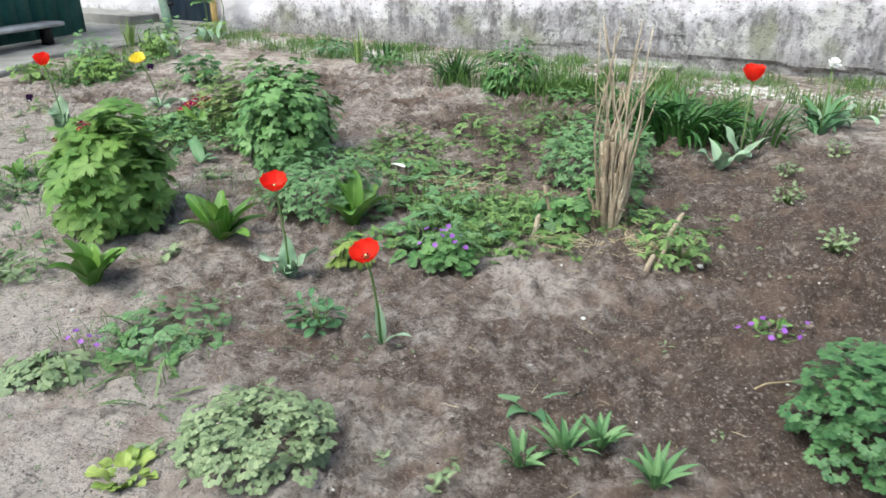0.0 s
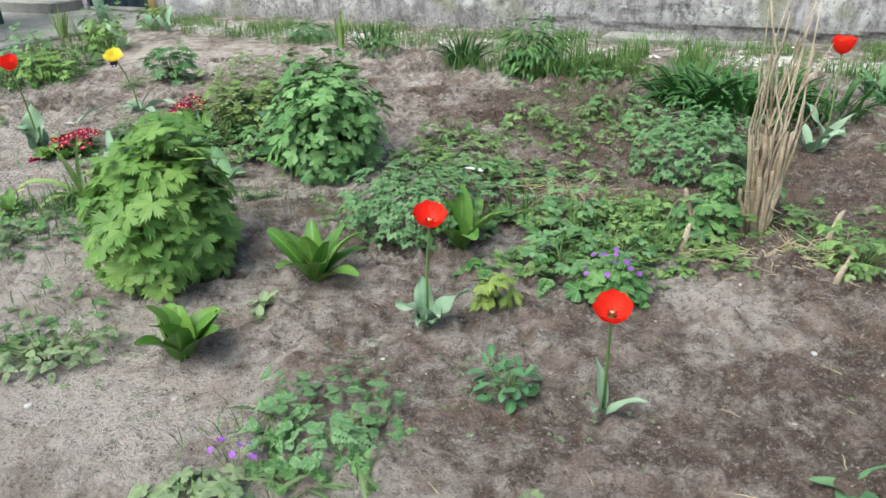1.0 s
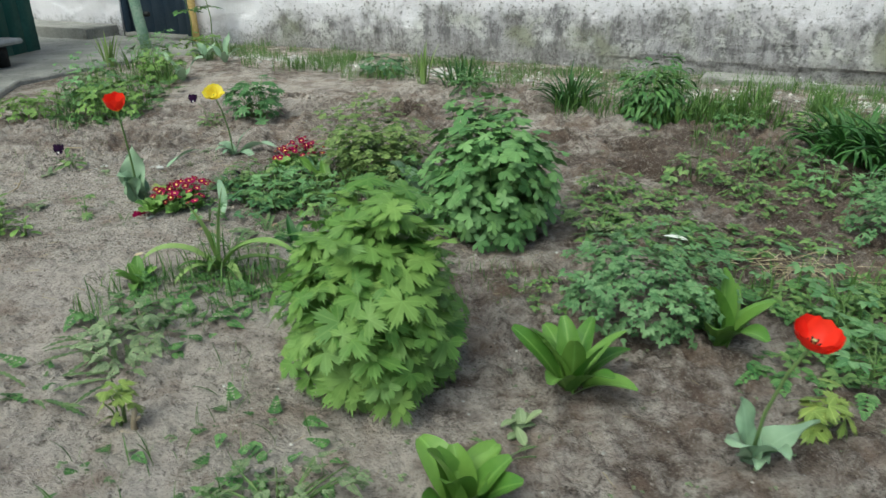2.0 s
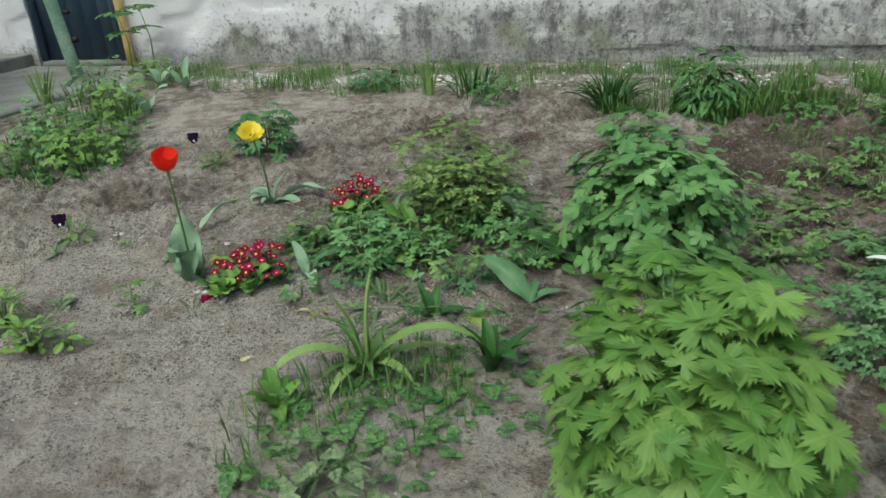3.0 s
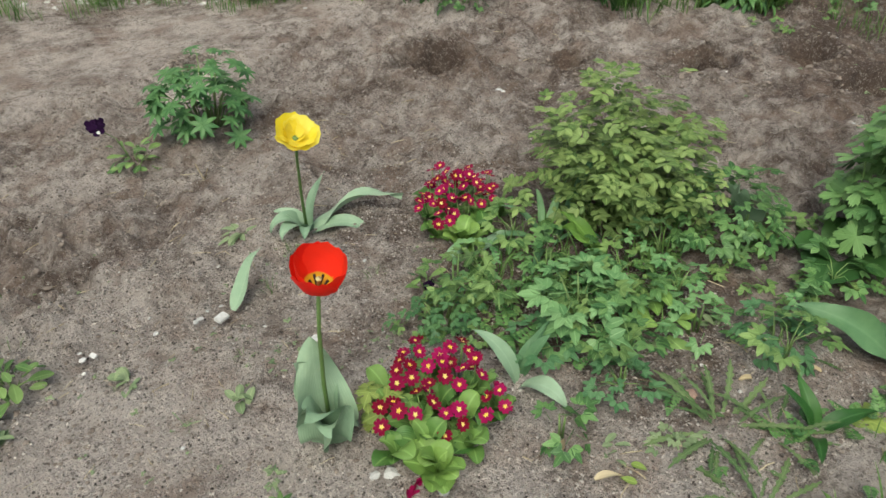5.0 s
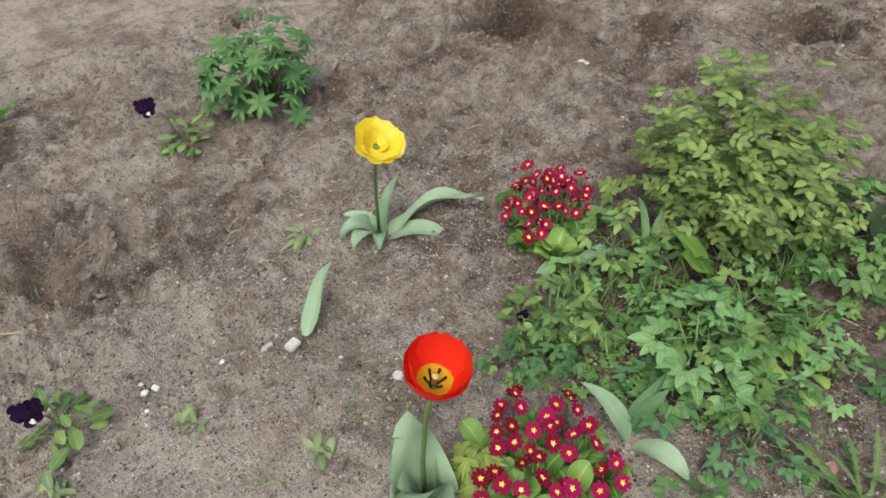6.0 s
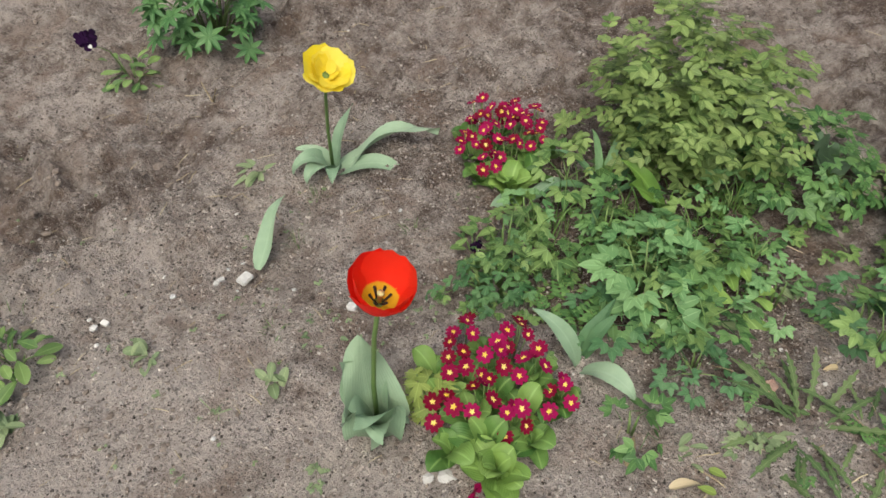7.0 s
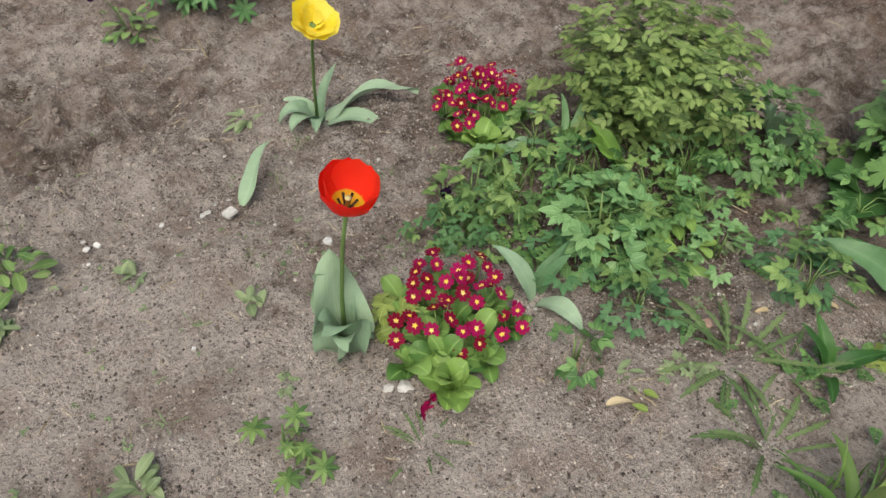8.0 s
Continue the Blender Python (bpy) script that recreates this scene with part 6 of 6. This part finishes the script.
grass_patches = [(-2.0, 2.9, 0.45, 0.5, 180, 0.08), (-2.25, 3.6, 0.4, 0.25, 300, 0.10), (-2.10, 3.74, 0.24, 0.18, 130, 0.12), (-3.55, 7.4, 0.5, 1.2, 600, 0.14), (0.1, 3.2, 0.45, 0.4, 420, 0.12), (-1.0, 1.95, 0.3, 0.3, 140, 0.08), (-1.6, 3.8, 0.4, 0.2, 140, 0.08), (1.0, 5.85, 0.8, 0.34, 3000, 0.19), (1.75, 5.35, 0.7, 0.38, 2200, 0.18), (0.9, 5.2, 0.5, 0.3, 500, 0.09), (0.15, 6.05, 0.35, 0.2, 200, 0.18), (-1.75, 4.85, 0.35, 0.2, 200, 0.12), (-3.4, 5.6, 0.25, 0.5, 60, 0.06), (-1.2, 3.55, 0.35, 0.2, 120, 0.07)]
for k in range(34):
    p = on_wall(-5.5 + 0.31 * k, 0.42 + uni(-0.16, 0.2))
    grass_patches.append((p.x, p.y, 0.28, 0.26, 380, uni(0.06, 0.12)))
for k in range(26):
    p = on_wall(-4.5 + 0.36 * k, 1.10 + uni(-0.15, 0.15))
    grass_patches.append((p.x, p.y, 0.3, 0.2, 260, uni(0.06, 0.14)))
cover("grass", "thin tufts of grass among the weeds and along the wall", "grass", BLADES, GRASS, grass_patches, 0.0)

# white specks of blossom in the grass by the wall
spots = []
for k in range(80):
    p = on_wall(uni(-2.2, 1.6), 1.15 + RNG.gauss(0, 0.14))
    spots.append((0, Matrix.Translation((p.x, p.y, ground(p.x, p.y) + uni(0.10, 0.22))) @ Euler((uni(-0.6, 0.6), uni(-0.6, 0.6), 0)).to_matrix().to_4x4() @ Matrix.Scale(uni(0.4, 0.7), 4)))
scatter("blossom", SMALLF, spots, WHITEPETAL, "small white flowers in the grass by the wall", "flowers", True)

# ---- single stones, dry leaves and bits ----
def stone(x, y, size, mat=STONE, label="small pale stone on the soil", flat=0.7, turn=0.0, long=1.0):
    bm = bmesh.new()
    bmesh.ops.create_icosphere(bm, subdivisions=1, radius=0.5)
    off = Vector((x * 31, y * 17, 0))
    v = []
    for p in bm.verts:
        k = 1 + 0.28 * noise.noise(p.co * 2.2 + off) + 0.10 * noise.noise(p.co * 6 + off)
        v.append(Vector((p.co.x * k * long, p.co.y * k, max(-0.3, min(0.34, p.co.z * k)) * flat)))
    f = [[q.index for q in t.verts] for t in bm.faces]
    bm.free()
    me = Geo().add(v, f).mesh("stone", mat, smooth=False)
    solo("stone", me, mat, label, "stone", Matrix.Translation((x, y, ground(x, y) + size * 0.12)) @ Matrix.Rotation(radians(turn), 4, "Z") @ Matrix.Scale(size, 4), group="loose stones")


WHITESTONE = rough_mat("white_mortar", (0.44, 0.43, 0.41), (0.60, 0.59, 0.57), 20, 90, depth=0.003)
for x, y, sz in ((-1.2, 5.85, 0.062), (-2.77, 5.28, 0.022), (-3.05, 5.32, 0.026), (-2.66, 4.57, 0.034), (-2.63, 4.55, 0.050), (-2.57, 4.45, 0.034), (-2.56, 4.47, 0.026), (-2.87, 5.30, 0.02), (-3.12, 5.36, 0.016),
                 (-2.55, 5.02, 0.035), (-1.62, 6.3, 0.03), (-2.2, 5.15, 0.03), (-2.28, 5.22, 0.026), (-1.75, 2.25, 0.03), (-1.35, 2.25, 0.024), (0.95, 2.35, 0.035), (0.52, 2.18, 0.026), (-2.95, 4.90, 0.015), (-0.75, 2.35, 0.022), (-1.12, 2.55, 0.022), (0.83, 1.75, 0.03), (0.78, 1.62, 0.024), (1.05, 2.62, 0.035)):
    stone(x, y, sz * 0.85, WHITESTONE, "small whitish stone on the soil", 0.6, x * 900)
chip = box(Geo(), -0.019, -0.013, -0.006, 0.019, 0.013, 0.006, 0.003)
solo("stone", chip.mesh("stone", WHITESTONE, smooth=False), WHITESTONE, "flat whitish chip of mortar on the soil", "stone", Matrix.Translation((-2.71, 5.245, ground(-2.71, 5.245) + 0.010)) @ Euler((0.25, 0.1, 0.45)).to_matrix().to_4x4(), group="loose stones")
for k, (x, y, size) in enumerate(((-2.756, 5.281, 0.45), (-2.728, 5.302, 0.30), (-2.69, 5.30, 0.28), (-2.863, 5.369, 0.26), (-3.024, 5.315, 0.50), (-3.049, 5.347, 0.28), (-2.74, 5.225, 0.22))):
    solo("stone", chip.mesh("stone", WHITESTONE, smooth=False), WHITESTONE, "small whitish crumb of mortar on the soil", "stone", Matrix.Translation((x, y, ground(x, y) + 0.008 * size + 0.002)) @ Euler((0.2, 0.15, 1.3 * k)).to_matrix().to_4x4() @ Matrix.Scale(size, 4), group="loose stones")
stone(-1.97, 4.30, 0.03, rough_mat("brick_chip", (0.42, 0.24, 0.18), (0.5, 0.34, 0.27), 20, 90), "small pinkish brick chip", 0.7, 20, 1.5)
for x, y, l, w, turn, e, b in ((-2.34, 4.36, 0.075, 0.02, -60, 15, 60), (-2.31, 4.28, 0.07, 0.022, -120, 20, 80), (-1.82, 4.24, 0.04, 0.014, 60, 40, 110), (-1.68, 4.15, 0.035, 0.012, 20, 30, 70), (-2.47, 4.0, 0.05, 0.02, 80, 10, 40)):
    solo("dry_leaf", blade(l, w, e, b, lance, 0.6, 8, 0.05, 40), DRYLEAF, "curled dry pale leaf on the soil", "leaf", Matrix.Translation((x, y, ground(x, y) + 0.004)) @ Matrix.Rotation(radians(turn), 4, "Z"), group="dry leaves")
for x, y, turn in ((-2.25, 4.22, 30), (-2.22, 4.26, 200)):
    solo("yellow_leaf", blade(0.035, 0.018, 12, 30, lance, 0.2, 8), YELLOWLEAF, "yellowed fallen leaf on the soil", "leaf", Matrix.Translation((x, y, ground(x, y) + 0.004)) @ Matrix.Rotation(radians(turn), 4, "Z"), group="dry leaves")
fade = thing("fallen_flower", "withered burgundy primrose flower on the soil", "flower", -2.615, 4.49, 30)
for k in range(3):
    part("petal", flat_flower(0.022, 5, 0.1, 0.6), BURGUNDY, fade, "", Matrix.Translation((0.02 * k - 0.02, 0.004 * k, 0.012)) @ Matrix.Rotation(radians(50 + 40 * k), 4, "X"))
solo("leaf", blade(0.10, 0.035, 10, 20, lance, 0.3, 8), WHITEPETAL, "pale withered leaf lying among weeds", "leaf", Matrix.Translation((-0.24, 3.74, 0.07)) @ Matrix.Rotation(radians(60), 4, "Z"))
for pts in (((-3.45, 5.75), (-3.3, 5.72), (-3.2, 5.66)), ((-3.4, 5.1), (-3.36, 4.95), (-3.38, 4.85)), ((-2.42, 6.05), (-2.46, 5.98), (-2.44, 6.12)), ((0.95, 1.75), (1.0, 1.78), (1.12, 1.80))):
    solo("dry_stalk", tube(Geo(), [(x, y, ground(x, y) + 0.012) for x, y in pts], [0.003, 0.003, 0.002], 5), STRAW, "thin dry bent stalk on the soil", "stalk", Matrix(), group="dry stalks")
